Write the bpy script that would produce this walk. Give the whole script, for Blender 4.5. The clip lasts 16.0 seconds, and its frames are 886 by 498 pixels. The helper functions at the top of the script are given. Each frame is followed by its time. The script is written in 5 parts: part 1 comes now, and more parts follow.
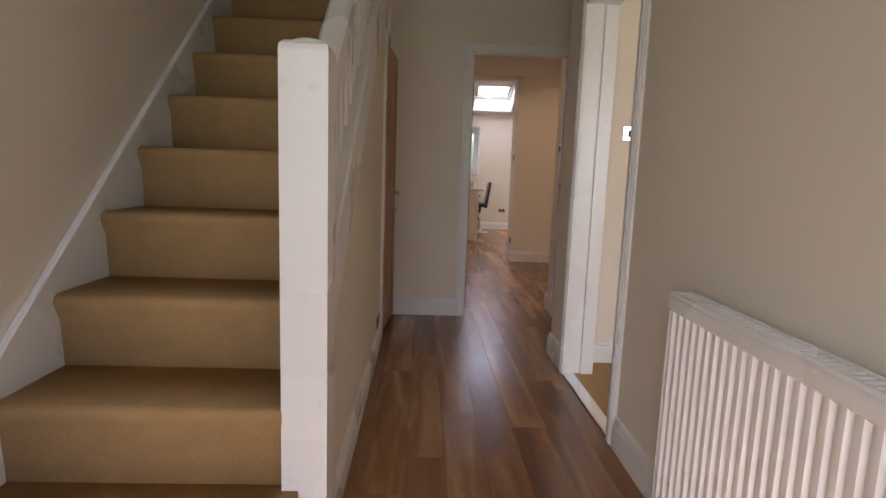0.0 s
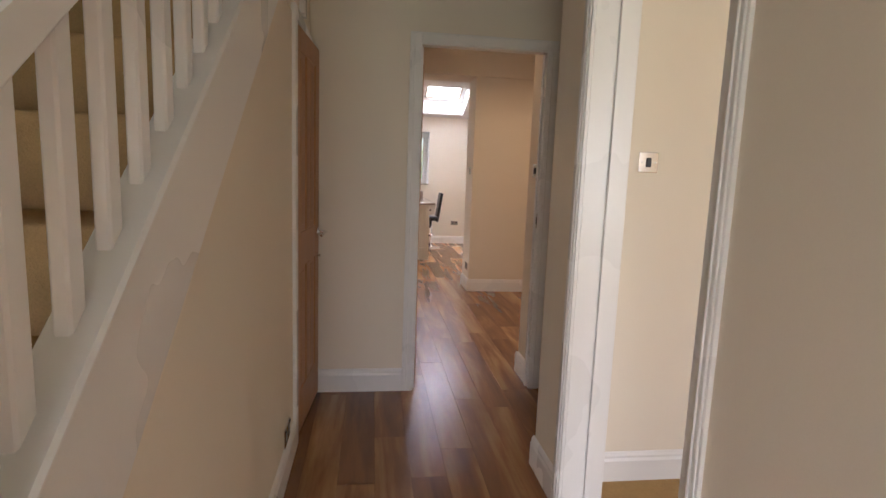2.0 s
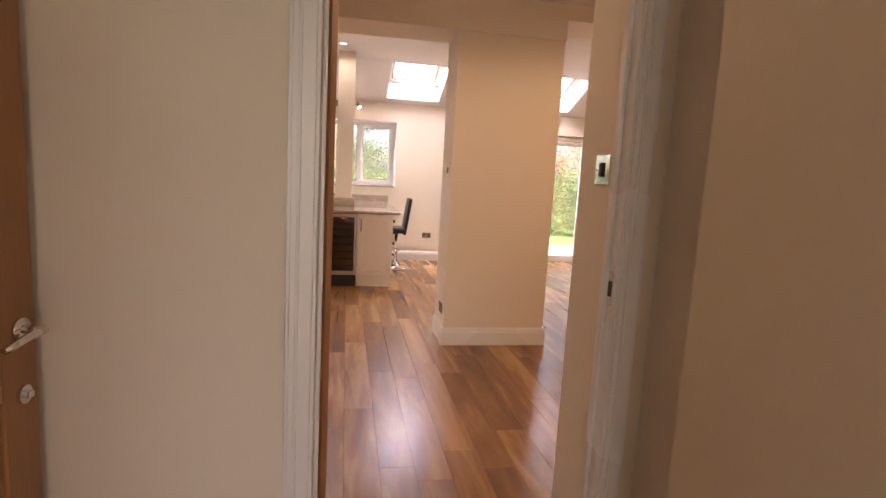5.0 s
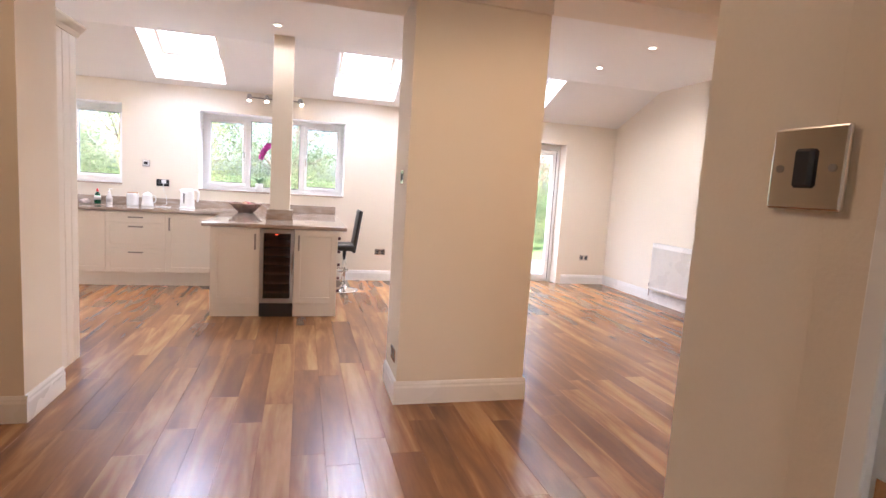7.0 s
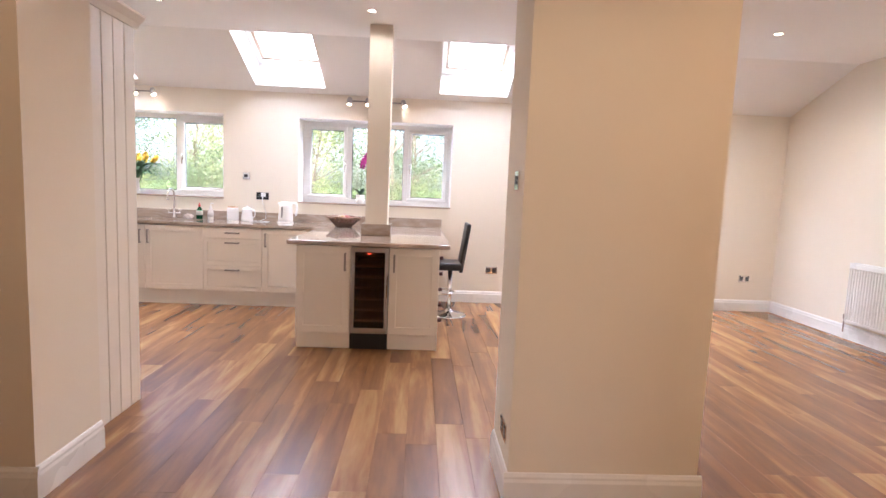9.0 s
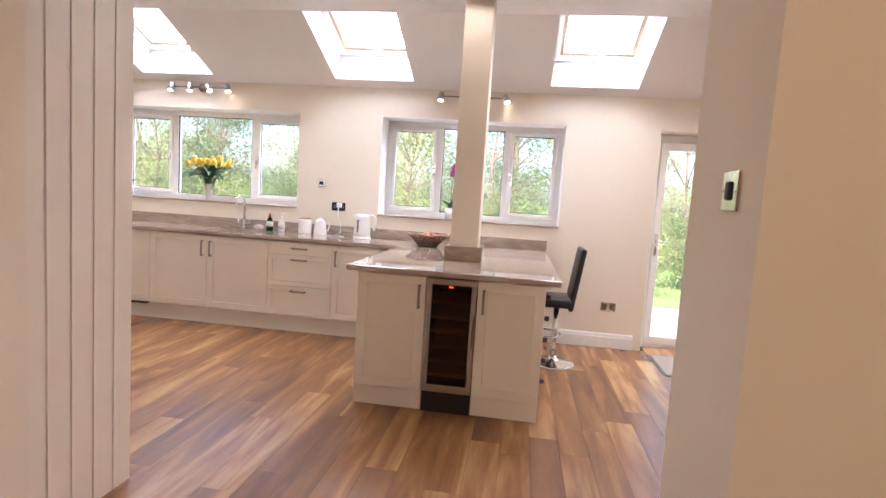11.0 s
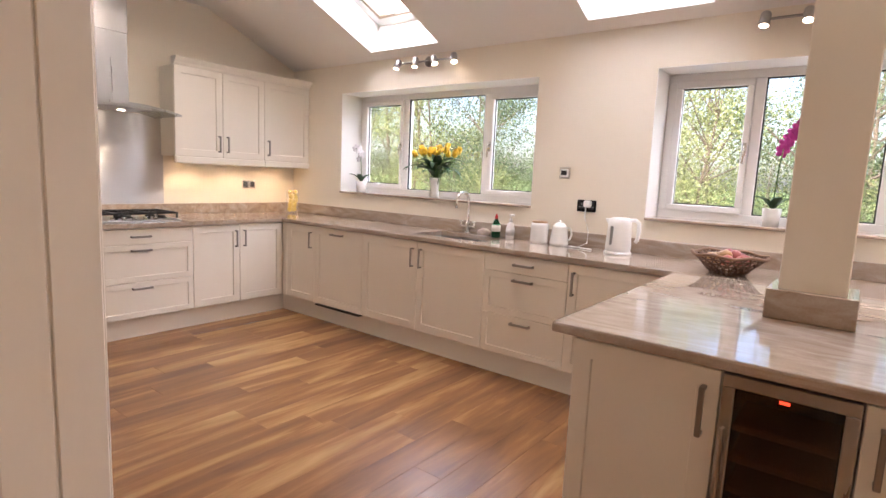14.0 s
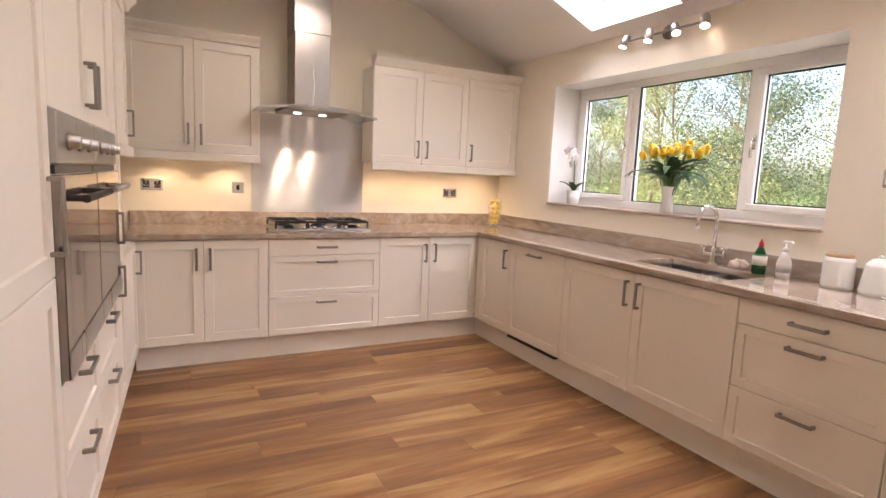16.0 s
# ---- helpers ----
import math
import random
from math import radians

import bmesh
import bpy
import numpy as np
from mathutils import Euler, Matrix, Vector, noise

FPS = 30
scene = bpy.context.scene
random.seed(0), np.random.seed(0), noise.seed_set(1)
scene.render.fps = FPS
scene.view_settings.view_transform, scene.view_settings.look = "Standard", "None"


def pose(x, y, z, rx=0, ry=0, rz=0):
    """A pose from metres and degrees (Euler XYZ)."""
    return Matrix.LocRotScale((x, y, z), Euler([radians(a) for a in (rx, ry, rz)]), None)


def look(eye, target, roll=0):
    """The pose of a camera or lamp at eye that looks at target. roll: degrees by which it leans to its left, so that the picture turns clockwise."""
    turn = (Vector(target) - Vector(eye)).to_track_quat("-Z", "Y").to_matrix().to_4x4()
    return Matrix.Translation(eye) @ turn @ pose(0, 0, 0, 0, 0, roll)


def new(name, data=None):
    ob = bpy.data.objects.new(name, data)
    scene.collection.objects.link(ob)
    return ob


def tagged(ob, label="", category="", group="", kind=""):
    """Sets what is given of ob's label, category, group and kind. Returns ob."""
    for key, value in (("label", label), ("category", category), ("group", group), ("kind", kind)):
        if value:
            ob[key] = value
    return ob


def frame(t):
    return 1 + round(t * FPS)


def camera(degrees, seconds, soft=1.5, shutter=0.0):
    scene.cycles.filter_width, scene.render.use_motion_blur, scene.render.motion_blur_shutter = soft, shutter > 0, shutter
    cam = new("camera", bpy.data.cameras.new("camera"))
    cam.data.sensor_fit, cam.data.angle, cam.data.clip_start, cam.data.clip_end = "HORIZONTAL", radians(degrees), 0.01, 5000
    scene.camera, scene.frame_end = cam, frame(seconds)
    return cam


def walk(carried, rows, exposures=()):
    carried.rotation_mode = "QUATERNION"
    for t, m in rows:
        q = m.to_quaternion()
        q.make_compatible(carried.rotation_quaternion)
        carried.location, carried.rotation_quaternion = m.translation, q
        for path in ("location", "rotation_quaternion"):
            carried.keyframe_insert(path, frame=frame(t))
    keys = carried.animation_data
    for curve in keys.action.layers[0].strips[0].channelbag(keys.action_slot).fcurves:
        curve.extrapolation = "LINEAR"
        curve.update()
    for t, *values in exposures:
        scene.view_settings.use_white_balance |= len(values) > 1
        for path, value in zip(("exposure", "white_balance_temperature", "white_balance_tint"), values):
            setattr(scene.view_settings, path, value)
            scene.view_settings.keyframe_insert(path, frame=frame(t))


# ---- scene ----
cam = camera(79.1, 16.0)
PATH = [
    (0, (0.083, -0.171, 1.18), (0.164, 1.808, 0.898), 2.0),
    (0.5, (0.127, 0.094, 1.263), (0.203, 2.068, 0.953), 2.0),
    (1, (0.16, 0.348, 1.333), (0.293, 2.316, 1.007), 1.7),
    (1.5, (0.178, 0.632, 1.374), (0.4, 2.595, 1.063), 2.0),
    (2, (0.169, 0.938, 1.375), (0.436, 2.9, 1.096), 2.1),
    (2.5, (0.252, 1.191, 1.38), (0.437, 3.166, 1.121), 3.6),
    (3, (0.274, 1.56, 1.373), (0.447, 3.536, 1.118), 1.7),
    (5.5, (0.578, 3.2, 1.37), (1.017, 5.133, 1.103), 4.0),
    (6, (0.625, 3.436, 1.36), (1.134, 5.353, 1.106), 4.1),
    (6.5, (0.653, 3.615, 1.374), (1.158, 5.535, 1.137), 3.0),
    (7, (0.715, 3.896, 1.369), (1.228, 5.816, 1.143), 3.6),
    (7.5, (0.733, 4.182, 1.379), (1.254, 6.099, 1.142), 4.2),
    (8, (0.75, 4.422, 1.347), (1.206, 6.354, 1.106), 3.8),
    (8.5, (0.841, 4.648, 1.352), (1.099, 6.617, 1.11), 2.5),
    (9, (0.896, 4.875, 1.359), (0.986, 6.862, 1.145), 2.4),
    (11.5, (0.87, 6.323, 1.369), (0.544, 8.287, 1.18), 4.1),
    (12, (0.799, 6.6, 1.376), (0.404, 8.548, 1.152), 4.1),
    (12.5, (0.785, 6.892, 1.369), (0.209, 8.794, 1.142), 2.8),
    (13, (0.762, 7.175, 1.377), (-0.044, 8.991, 1.149), 2.3),
    (13.5, (0.695, 7.427, 1.37), (-0.326, 9.129, 1.119), 2.5),
    (14, (0.588, 7.67, 1.379), (-0.623, 9.24, 1.111), 2.6),
    (14.5, (0.481, 7.891, 1.38), (-0.924, 9.289, 1.112), 2.4),
    (15, (0.359, 8.129, 1.367), (-1.222, 9.325, 1.1), 2.1),
    (15.5, (0.219, 8.28, 1.364), (-1.467, 9.321, 1.091), 2.2),
    (16, (0.063, 8.436, 1.363), (-1.69, 9.36, 1.095), 2.6),
]
EXPOSURES = [(0.0, 1.3, 5800, 18), (1.5, 1.64, 5750, 17), (3.2, 1.85, 6400, 19), (5.4, 2.2, 6650, 27), (6.5, 2.4, 6250, 23), (7.2, 2.5, 5400, 17), (9.0, 2.35, 5600, 18), (12.0, 1.97, 5900, 19), (14.0, 1.8, 6250, 20), (16.0, 1.75, 6500, 21)]
walk(cam, [(t, look(eye, target, roll)) for t, eye, target, roll in PATH], EXPOSURES)
SKY, SUN = 0.15, 5.0
REVEAL_FILL_W = 26
SKYLIGHT_W, DOWN_W, LOBBY_W, ENTRANCE_W, SITTING_W = 11, 6.5, 7.7, 4.1, 11.0

# ---- world, lights ----
world = bpy.data.worlds.new("sky_world")
world.use_nodes = True
wn = world.node_tree
sky = wn.nodes.new("ShaderNodeTexSky")
sky.sky_type = "NISHITA"
sky.sun_disc = False
sky.sun_elevation = radians(39)
sky.sun_rotation = radians(200)
sky.dust_density = 3.0
wn.links.new(sky.outputs[0], wn.nodes["Background"].inputs[0])
wn.nodes["Background"].inputs[1].default_value = SKY
scene.world = world

sun = new("sun", bpy.data.lights.new("sun", "SUN"))
sun.data.energy = SUN
sun.data.angle = radians(3)
sun.data.color = (1.0, 0.95, 0.88)
sun.matrix_world = look((0, 0, 0), (0.25, 0.85, -0.717))


def area(name, m, sx, sy, watts, color=(1, 1, 1), spread=180):
    d = bpy.data.lights.new(name, "AREA")
    d.shape, d.size, d.size_y, d.energy, d.color, d.spread = "RECTANGLE", sx, sy, watts, color, radians(spread)
    ob = new(name, d)
    ob.matrix_world = m
    return ob


def spot_lamp(name, m, watts, cone=80, color=(1, 0.82, 0.58), radius=0.02, blend=0.6):
    d = bpy.data.lights.new(name, "SPOT")
    d.energy, d.spot_size, d.spot_blend, d.color, d.shadow_soft_size = watts, radians(cone), blend, color, radius
    ob = new(name, d)
    ob.matrix_world = m
    return ob


# ---- materials ----
def mat(name, color, rough=0.5, metal=0.0, grain=0.0, grain_scale=40.0, var=0.0, var_scale=2.0, bump=0.0, stretch=(1, 1, 1), spec=0.5, coat=0.0, random_tint=0.0):
    """A principled surface with colour variation at two scales and fine relief."""
    m = bpy.data.materials.new(name)
    m.use_nodes = True
    n, l = m.node_tree.nodes, m.node_tree.links
    b = n["Principled BSDF"]
    b.inputs["Base Color"].default_value = (*color, 1)
    b.inputs["Roughness"].default_value = rough
    b.inputs["Metallic"].default_value = metal
    b.inputs["Specular IOR Level"].default_value = spec
    b.inputs["Coat Weight"].default_value = coat
    if grain or var or bump or random_tint:
        tc = n.new("ShaderNodeTexCoord")
        mp = n.new("ShaderNodeMapping")
        mp.inputs["Scale"].default_value = stretch
        l.new(tc.outputs["Object"], mp.inputs[0])
        fine = n.new("ShaderNodeTexNoise")
        fine.inputs["Scale"].default_value = grain_scale
        fine.inputs["Detail"].default_value = 6
        wide = n.new("ShaderNodeTexNoise")
        wide.inputs["Scale"].default_value = var_scale
        wide.inputs["Detail"].default_value = 3
        for t in (fine, wide):
            l.new(mp.outputs[0], t.inputs["Vector"])
        a = n.new("ShaderNodeMath")
        a.operation = "MULTIPLY_ADD"
        a.inputs[1].default_value = grain * 2
        a.inputs[2].default_value = 1 - grain - var
        l.new(fine.outputs[0], a.inputs[0])
        c = n.new("ShaderNodeMath")
        c.operation = "MULTIPLY_ADD"
        c.inputs[1].default_value = var * 2
        l.new(wide.outputs[0], c.inputs[0])
        l.new(a.outputs[0], c.inputs[2])
        last = c.outputs[0]
        if random_tint:
            oi = n.new("ShaderNodeObjectInfo")
            d = n.new("ShaderNodeMath")
            d.operation = "MULTIPLY_ADD"
            d.inputs[1].default_value = random_tint
            d.inputs[2].default_value = -random_tint / 2
            l.new(oi.outputs["Random"], d.inputs[0])
            e = n.new("ShaderNodeMath")
            l.new(last, e.inputs[0])
            l.new(d.outputs[0], e.inputs[1])
            last = e.outputs[0]
        mul = n.new("ShaderNodeVectorMath")
        mul.operation = "SCALE"
        mul.inputs[0].default_value = color
        l.new(last, mul.inputs["Scale"])
        l.new(mul.outputs[0], b.inputs["Base Color"])
        rr = n.new("ShaderNodeMapRange")
        rr.inputs["To Min"].default_value = max(0.02, rough - 0.08)
        rr.inputs["To Max"].default_value = min(1, rough + 0.08)
        l.new(wide.outputs[0], rr.inputs["Value"])
        l.new(rr.outputs[0], b.inputs["Roughness"])
        if bump:
            bp = n.new("ShaderNodeBump")
            bp.inputs["Strength"].default_value = bump
            bp.inputs["Distance"].default_value = 0.003
            l.new(fine.outputs[0], bp.inputs["Height"])
            l.new(bp.outputs[0], b.inputs["Normal"])
    return m


def glow(name, color, strength):
    m = bpy.data.materials.new(name)
    m.use_nodes = True
    b = m.node_tree.nodes["Principled BSDF"]
    b.inputs["Base Color"].default_value = (*color, 1)
    b.inputs["Emission Color"].default_value = (*color, 1)
    b.inputs["Emission Strength"].default_value = strength
    return m


def glass(name, color=(1, 1, 1), rough=0.0):
    m = bpy.data.materials.new(name)
    m.use_nodes = True
    b = m.node_tree.nodes["Principled BSDF"]
    b.inputs["Base Color"].default_value = (*color, 1)
    b.inputs["Roughness"].default_value = rough
    b.inputs["Transmission Weight"].default_value = 1
    b.inputs["IOR"].default_value = 1.45
    return m


def plank_wood():
    """Walnut-toned laminate: each plank has its own tone and its own run of grain, stretched along its length."""
    m = bpy.data.materials.new("plank_wood")
    m.use_nodes = True
    n, l = m.node_tree.nodes, m.node_tree.links
    b = n["Principled BSDF"]
    tc, oi = n.new("ShaderNodeTexCoord"), n.new("ShaderNodeObjectInfo")
    geo = n.new("ShaderNodeNewGeometry")
    both, own = n.new("ShaderNodeMath"), n.new("ShaderNodeMath")
    own.operation = "FRACT"
    l.new(oi.outputs["Random"], both.inputs[0])
    l.new(geo.outputs["Random Per Island"], both.inputs[1])
    l.new(both.outputs[0], own.inputs[0])
    shift = n.new("ShaderNodeVectorMath")
    shift.operation = "SCALE"
    shift.inputs[0].default_value = (37, 91, 13)
    l.new(own.outputs[0], shift.inputs["Scale"])
    add = n.new("ShaderNodeVectorMath")
    l.new(tc.outputs["Object"], add.inputs[0])
    l.new(shift.outputs[0], add.inputs[1])
    mp = n.new("ShaderNodeMapping")
    mp.inputs["Scale"].default_value = (1, 0.11, 1)
    l.new(add.outputs[0], mp.inputs[0])
    broad, fine = n.new("ShaderNodeTexNoise"), n.new("ShaderNodeTexNoise")
    broad.inputs["Scale"].default_value, broad.inputs["Detail"].default_value, broad.inputs["Distortion"].default_value = 9, 3, 0.6
    fine.inputs["Scale"].default_value, fine.inputs["Detail"].default_value = 70, 5
    for t in (broad, fine):
        l.new(mp.outputs[0], t.inputs["Vector"])
    mix = n.new("ShaderNodeMath")
    mix.operation = "MULTIPLY_ADD"
    mix.inputs[1].default_value = 0.16
    l.new(fine.outputs[0], mix.inputs[0])
    l.new(broad.outputs[0], mix.inputs[2])
    tone = n.new("ShaderNodeMath")
    tone.operation = "MULTIPLY_ADD"
    tone.inputs[1].default_value = 0.27
    l.new(own.outputs[0], tone.inputs[0])
    l.new(mix.outputs[0], tone.inputs[2])
    ramp = n.new("ShaderNodeValToRGB")
    e = ramp.color_ramp.elements
    e[0].position, e[0].color = 0.45, (0.160, 0.074, 0.037, 1)
    e[1].position, e[1].color = 1.0, (0.45, 0.255, 0.105, 1)
    mid = e.new(0.73)
    mid.color = (0.265, 0.124, 0.049, 1)
    l.new(tone.outputs[0], ramp.inputs[0])
    l.new(ramp.outputs[0], b.inputs["Base Color"])
    rr = n.new("ShaderNodeMapRange")
    rr.inputs["To Min"].default_value, rr.inputs["To Max"].default_value = 0.22, 0.28
    l.new(mix.outputs[0], rr.inputs["Value"])
    l.new(rr.outputs[0], b.inputs["Roughness"])
    bp = n.new("ShaderNodeBump")
    bp.inputs["Strength"].default_value, bp.inputs["Distance"].default_value = 0.12, 0.002
    l.new(fine.outputs[0], bp.inputs["Height"])
    l.new(bp.outputs[0], b.inputs["Normal"])
    return m


def veined_stone():
    """Polished beige-brown granite with stretched veins."""
    m = bpy.data.materials.new("veined_stone")
    m.use_nodes = True
    n, l = m.node_tree.nodes, m.node_tree.links
    b = n["Principled BSDF"]
    tc = n.new("ShaderNodeTexCoord")
    mp = n.new("ShaderNodeMapping")
    mp.inputs["Scale"].default_value = (1.0, 3.0, 3.5)
    mp.inputs["Rotation"].default_value = (0.2, 0.1, 0.35)
    l.new(tc.outputs["Object"], mp.inputs[0])
    v, s = n.new("ShaderNodeTexNoise"), n.new("ShaderNodeTexNoise")
    v.inputs["Scale"].default_value, v.inputs["Detail"].default_value, v.inputs["Distortion"].default_value = 3.2, 8, 1.6
    s.inputs["Scale"].default_value, s.inputs["Detail"].default_value = 160, 3
    l.new(mp.outputs[0], v.inputs["Vector"])
    l.new(tc.outputs["Object"], s.inputs["Vector"])
    mix = n.new("ShaderNodeMath")
    mix.operation = "MULTIPLY_ADD"
    mix.inputs[1].default_value = 0.22
    l.new(s.outputs[0], mix.inputs[0])
    l.new(v.outputs[0], mix.inputs[2])
    ramp = n.new("ShaderNodeValToRGB")
    e = ramp.color_ramp.elements
    e[0].position, e[0].color = 0.32, (0.28, 0.20, 0.145, 1)
    e[1].position, e[1].color = 0.82, (0.48, 0.41, 0.35, 1)
    mid = e.new(0.58)
    mid.color = (0.375, 0.29, 0.225, 1)
    l.new(mix.outputs[0], ramp.inputs[0])
    l.new(ramp.outputs[0], b.inputs["Base Color"])
    b.inputs["Roughness"].default_value = 0.07
    b.inputs["Coat Weight"].default_value = 0.4
    b.inputs["Coat Roughness"].default_value = 0.03
    return m


CREAM = mat("cream_wall_paint", (0.79, 0.722, 0.612), 0.85, grain=0.02, grain_scale=180, var=0.025, var_scale=1.5, bump=0.12)
WHITE_CEIL = mat("white_ceiling_paint", (0.82, 0.80, 0.77), 0.9, grain=0.015, grain_scale=200, var=0.02, bump=0.08)
GLOSS = mat("white_gloss_paint", (0.80, 0.79, 0.77), 0.28, grain=0.01, grain_scale=60, var=0.02, bump=0.03)
UNIT = mat("ivory_cabinet_paint", (0.80, 0.74, 0.65), 0.38, grain=0.01, grain_scale=90, var=0.015, bump=0.03)
CARPET = mat("beige_carpet", (0.44, 0.285, 0.132), 0.98, grain=0.22, grain_scale=190, var=0.13, var_scale=13, bump=1.0, spec=0.1)
OAK = mat("oak_veneer", (0.40, 0.20, 0.085), 0.42, grain=0.16, grain_scale=26, var=0.08, var_scale=3, bump=0.1, stretch=(4, 4, 0.35))
STEEL = mat("brushed_steel", (0.46, 0.45, 0.44), 0.3, 1.0, grain=0.05, grain_scale=60, var=0.03, stretch=(12, 12, 0.6))
CHROME = mat("chrome", (0.78, 0.77, 0.75), 0.1, 1.0)
NICKEL = mat("satin_nickel", (0.31, 0.285, 0.26), 0.36, 1.0)
BLACK = mat("black_plastic", (0.012, 0.012, 0.013), 0.4)
DARKGLASS = mat("dark_glass", (0.015, 0.014, 0.014), 0.06, spec=0.6)
LEATHER = mat("black_leather", (0.014, 0.013, 0.013), 0.38, grain=0.1, grain_scale=220, bump=0.3)
UPVC = mat("white_upvc", (0.88, 0.88, 0.87), 0.3, var=0.01)
OVENGLASS = mat("oven_mirror_glass", (0.30, 0.25, 0.22), 0.05, 0.85)
STONE = veined_stone()
PLANK = plank_wood()
JOINT = mat("dark_joint", (0.09, 0.045, 0.025), 0.7)
PANE = glass("window_glass")
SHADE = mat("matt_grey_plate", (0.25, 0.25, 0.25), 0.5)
CERAMIC = mat("white_ceramic", (0.82, 0.81, 0.79), 0.15)


# ---- building blocks ----
def part(name, bm, material, parent=None, label="", smooth=False, m=None):
    me = bpy.data.meshes.new(name)
    bmesh.ops.recalc_face_normals(bm, faces=bm.faces)
    bm.to_mesh(me)
    bm.free()
    if smooth:
        for p in me.polygons:
            p.use_smooth = True
    ob = new(name, me)
    if material:
        me.materials.append(material)
    if parent:
        ob.parent = parent
    if m is not None:
        ob.matrix_basis = m
    if label:
        ob["label"] = label
    return ob


def thing(name, label, category, at=(0, 0, 0), rz=0, group=""):
    ob = new(name)
    ob.empty_display_size = 0.1
    ob.matrix_basis = pose(*at, 0, 0, rz)
    return tagged(ob, label, category, group)


def box(x0, x1, y0, y1, z0, z1, bevel=0.0, bm=None, seg=1):
    own = bmesh.new()
    bmesh.ops.create_cube(own, size=1)
    bmesh.ops.scale(own, vec=(x1 - x0, y1 - y0, z1 - z0), verts=own.verts)
    bmesh.ops.translate(own, vec=((x0 + x1) / 2, (y0 + y1) / 2, (z0 + z1) / 2), verts=own.verts)
    if bevel:
        bmesh.ops.bevel(own, geom=own.edges[:], offset=bevel, segments=seg, affect="EDGES", profile=0.5)
    if bm is None:
        return own
    return join(bm, own)


def join(bm, own):
    me = bpy.data.meshes.new("t")
    own.to_mesh(me)
    own.free()
    bm.from_mesh(me)
    bpy.data.meshes.remove(me)
    return bm


def tube(p, q, r, r2=None, n=16, bm=None, caps=True):
    own = bmesh.new()
    p, q = Vector(p), Vector(q)
    d = q - p
    bmesh.ops.create_cone(own, cap_ends=caps, segments=n, radius1=r, radius2=r if r2 is None else r2, depth=d.length)
    bmesh.ops.transform(own, matrix=Matrix.Translation((p + q) / 2) @ d.to_track_quat("Z", "Y").to_matrix().to_4x4(), verts=own.verts)
    return own if bm is None else join(bm, own)


def lathe(profile, n=24, bm=None, m=None):
    """A surface turned round z from (radius, height) pairs."""
    own = bmesh.new()
    rings = [[own.verts.new((r * math.cos(2 * math.pi * i / n), r * math.sin(2 * math.pi * i / n), z)) for i in range(n)] for r, z in profile]
    for a, b in zip(rings, rings[1:]):
        for i in range(n):
            own.faces.new((a[i], a[(i + 1) % n], b[(i + 1) % n], b[i]))
    for ring in (rings[0], rings[-1]):
        if profile[rings.index(ring)][0] > 1e-4:
            own.faces.new(ring)
    bmesh.ops.remove_doubles(own, verts=own.verts, dist=1e-5)
    if m is not None:
        bmesh.ops.transform(own, matrix=m, verts=own.verts)
    return own if bm is None else join(bm, own)


def prism(points, axis, a, b, bm=None, bevel=0.0):
    """An outline extruded along an axis from a to b. Points lie in the two other axes, in the order of the alphabet."""
    own = bmesh.new()

    def put(u, v, w):
        return {"x": (w, u, v), "y": (u, w, v), "z": (u, v, w)}[axis]

    lo = [own.verts.new(put(u, v, a)) for u, v in points]
    hi = [own.verts.new(put(u, v, b)) for u, v in points]
    own.faces.new(lo)
    own.faces.new(hi[::-1])
    for i in range(len(points)):
        j = (i + 1) % len(points)
        own.faces.new((lo[i], hi[i], hi[j], lo[j]))
    bmesh.ops.recalc_face_normals(own, faces=own.faces)
    if bevel:
        bmesh.ops.bevel(own, geom=own.edges[:], offset=bevel, segments=1, affect="EDGES")
    return own if bm is None else join(bm, own)


def pipe(points, r, n=10, bm=None):
    """A round tube swept along points."""
    own = bmesh.new()
    pts = [Vector(p) for p in points]
    rings = []
    for i, p in enumerate(pts):
        d = (pts[min(i + 1, len(pts) - 1)] - pts[max(i - 1, 0)]).normalized()
        q = d.to_track_quat("Z", "Y")
        rings.append([own.verts.new(p + q @ Vector((r * math.cos(2 * math.pi * k / n), r * math.sin(2 * math.pi * k / n), 0))) for k in range(n)])
    for a, b in zip(rings, rings[1:]):
        best = min(range(n), key=lambda s: (a[0].co - b[s].co).length)
        for k in range(n):
            own.faces.new((a[k], a[(k + 1) % n], b[(k + 1 + best) % n], b[(k + best) % n]))
    own.faces.new(rings[0])
    own.faces.new(rings[-1])
    return own if bm is None else join(bm, own)


def structure(name, bm, material, label, smooth=False):
    return tagged(part(name, bm, material, None, "", smooth), label, name.split("_")[0], "", "structure")


def wall_with_holes(axis, a0, a1, t0, t1, z0, z1, holes):
    """A wall along axis ('x' or 'y') from a0 to a1, its thickness from t0 to t1, with openings (start, end, low, high)."""
    bm = bmesh.new()
    cuts = sorted(holes)
    u = a0

    def add(s, e, lo, hi):
        if e - s > 1e-4 and hi - lo > 1e-4:
            if axis == "x":
                box(s, e, t0, t1, lo, hi, 0, bm)
            else:
                box(t0, t1, s, e, lo, hi, 0, bm)

    for s, e, lo, hi in cuts:
        add(u, s, z0, z1)
        add(s, e, z0, lo)
        add(s, e, hi, z1)
        u = e
    add(u, a1, z0, z1)
    bmesh.ops.remove_doubles(bm, verts=bm.verts, dist=1e-5)
    return bm


SKIRT = [(0, 0), (0.018, 0), (0.018, 0.105), (0.013, 0.118), (0.013, 0.128), (0.006, 0.142), (0, 0.145)]


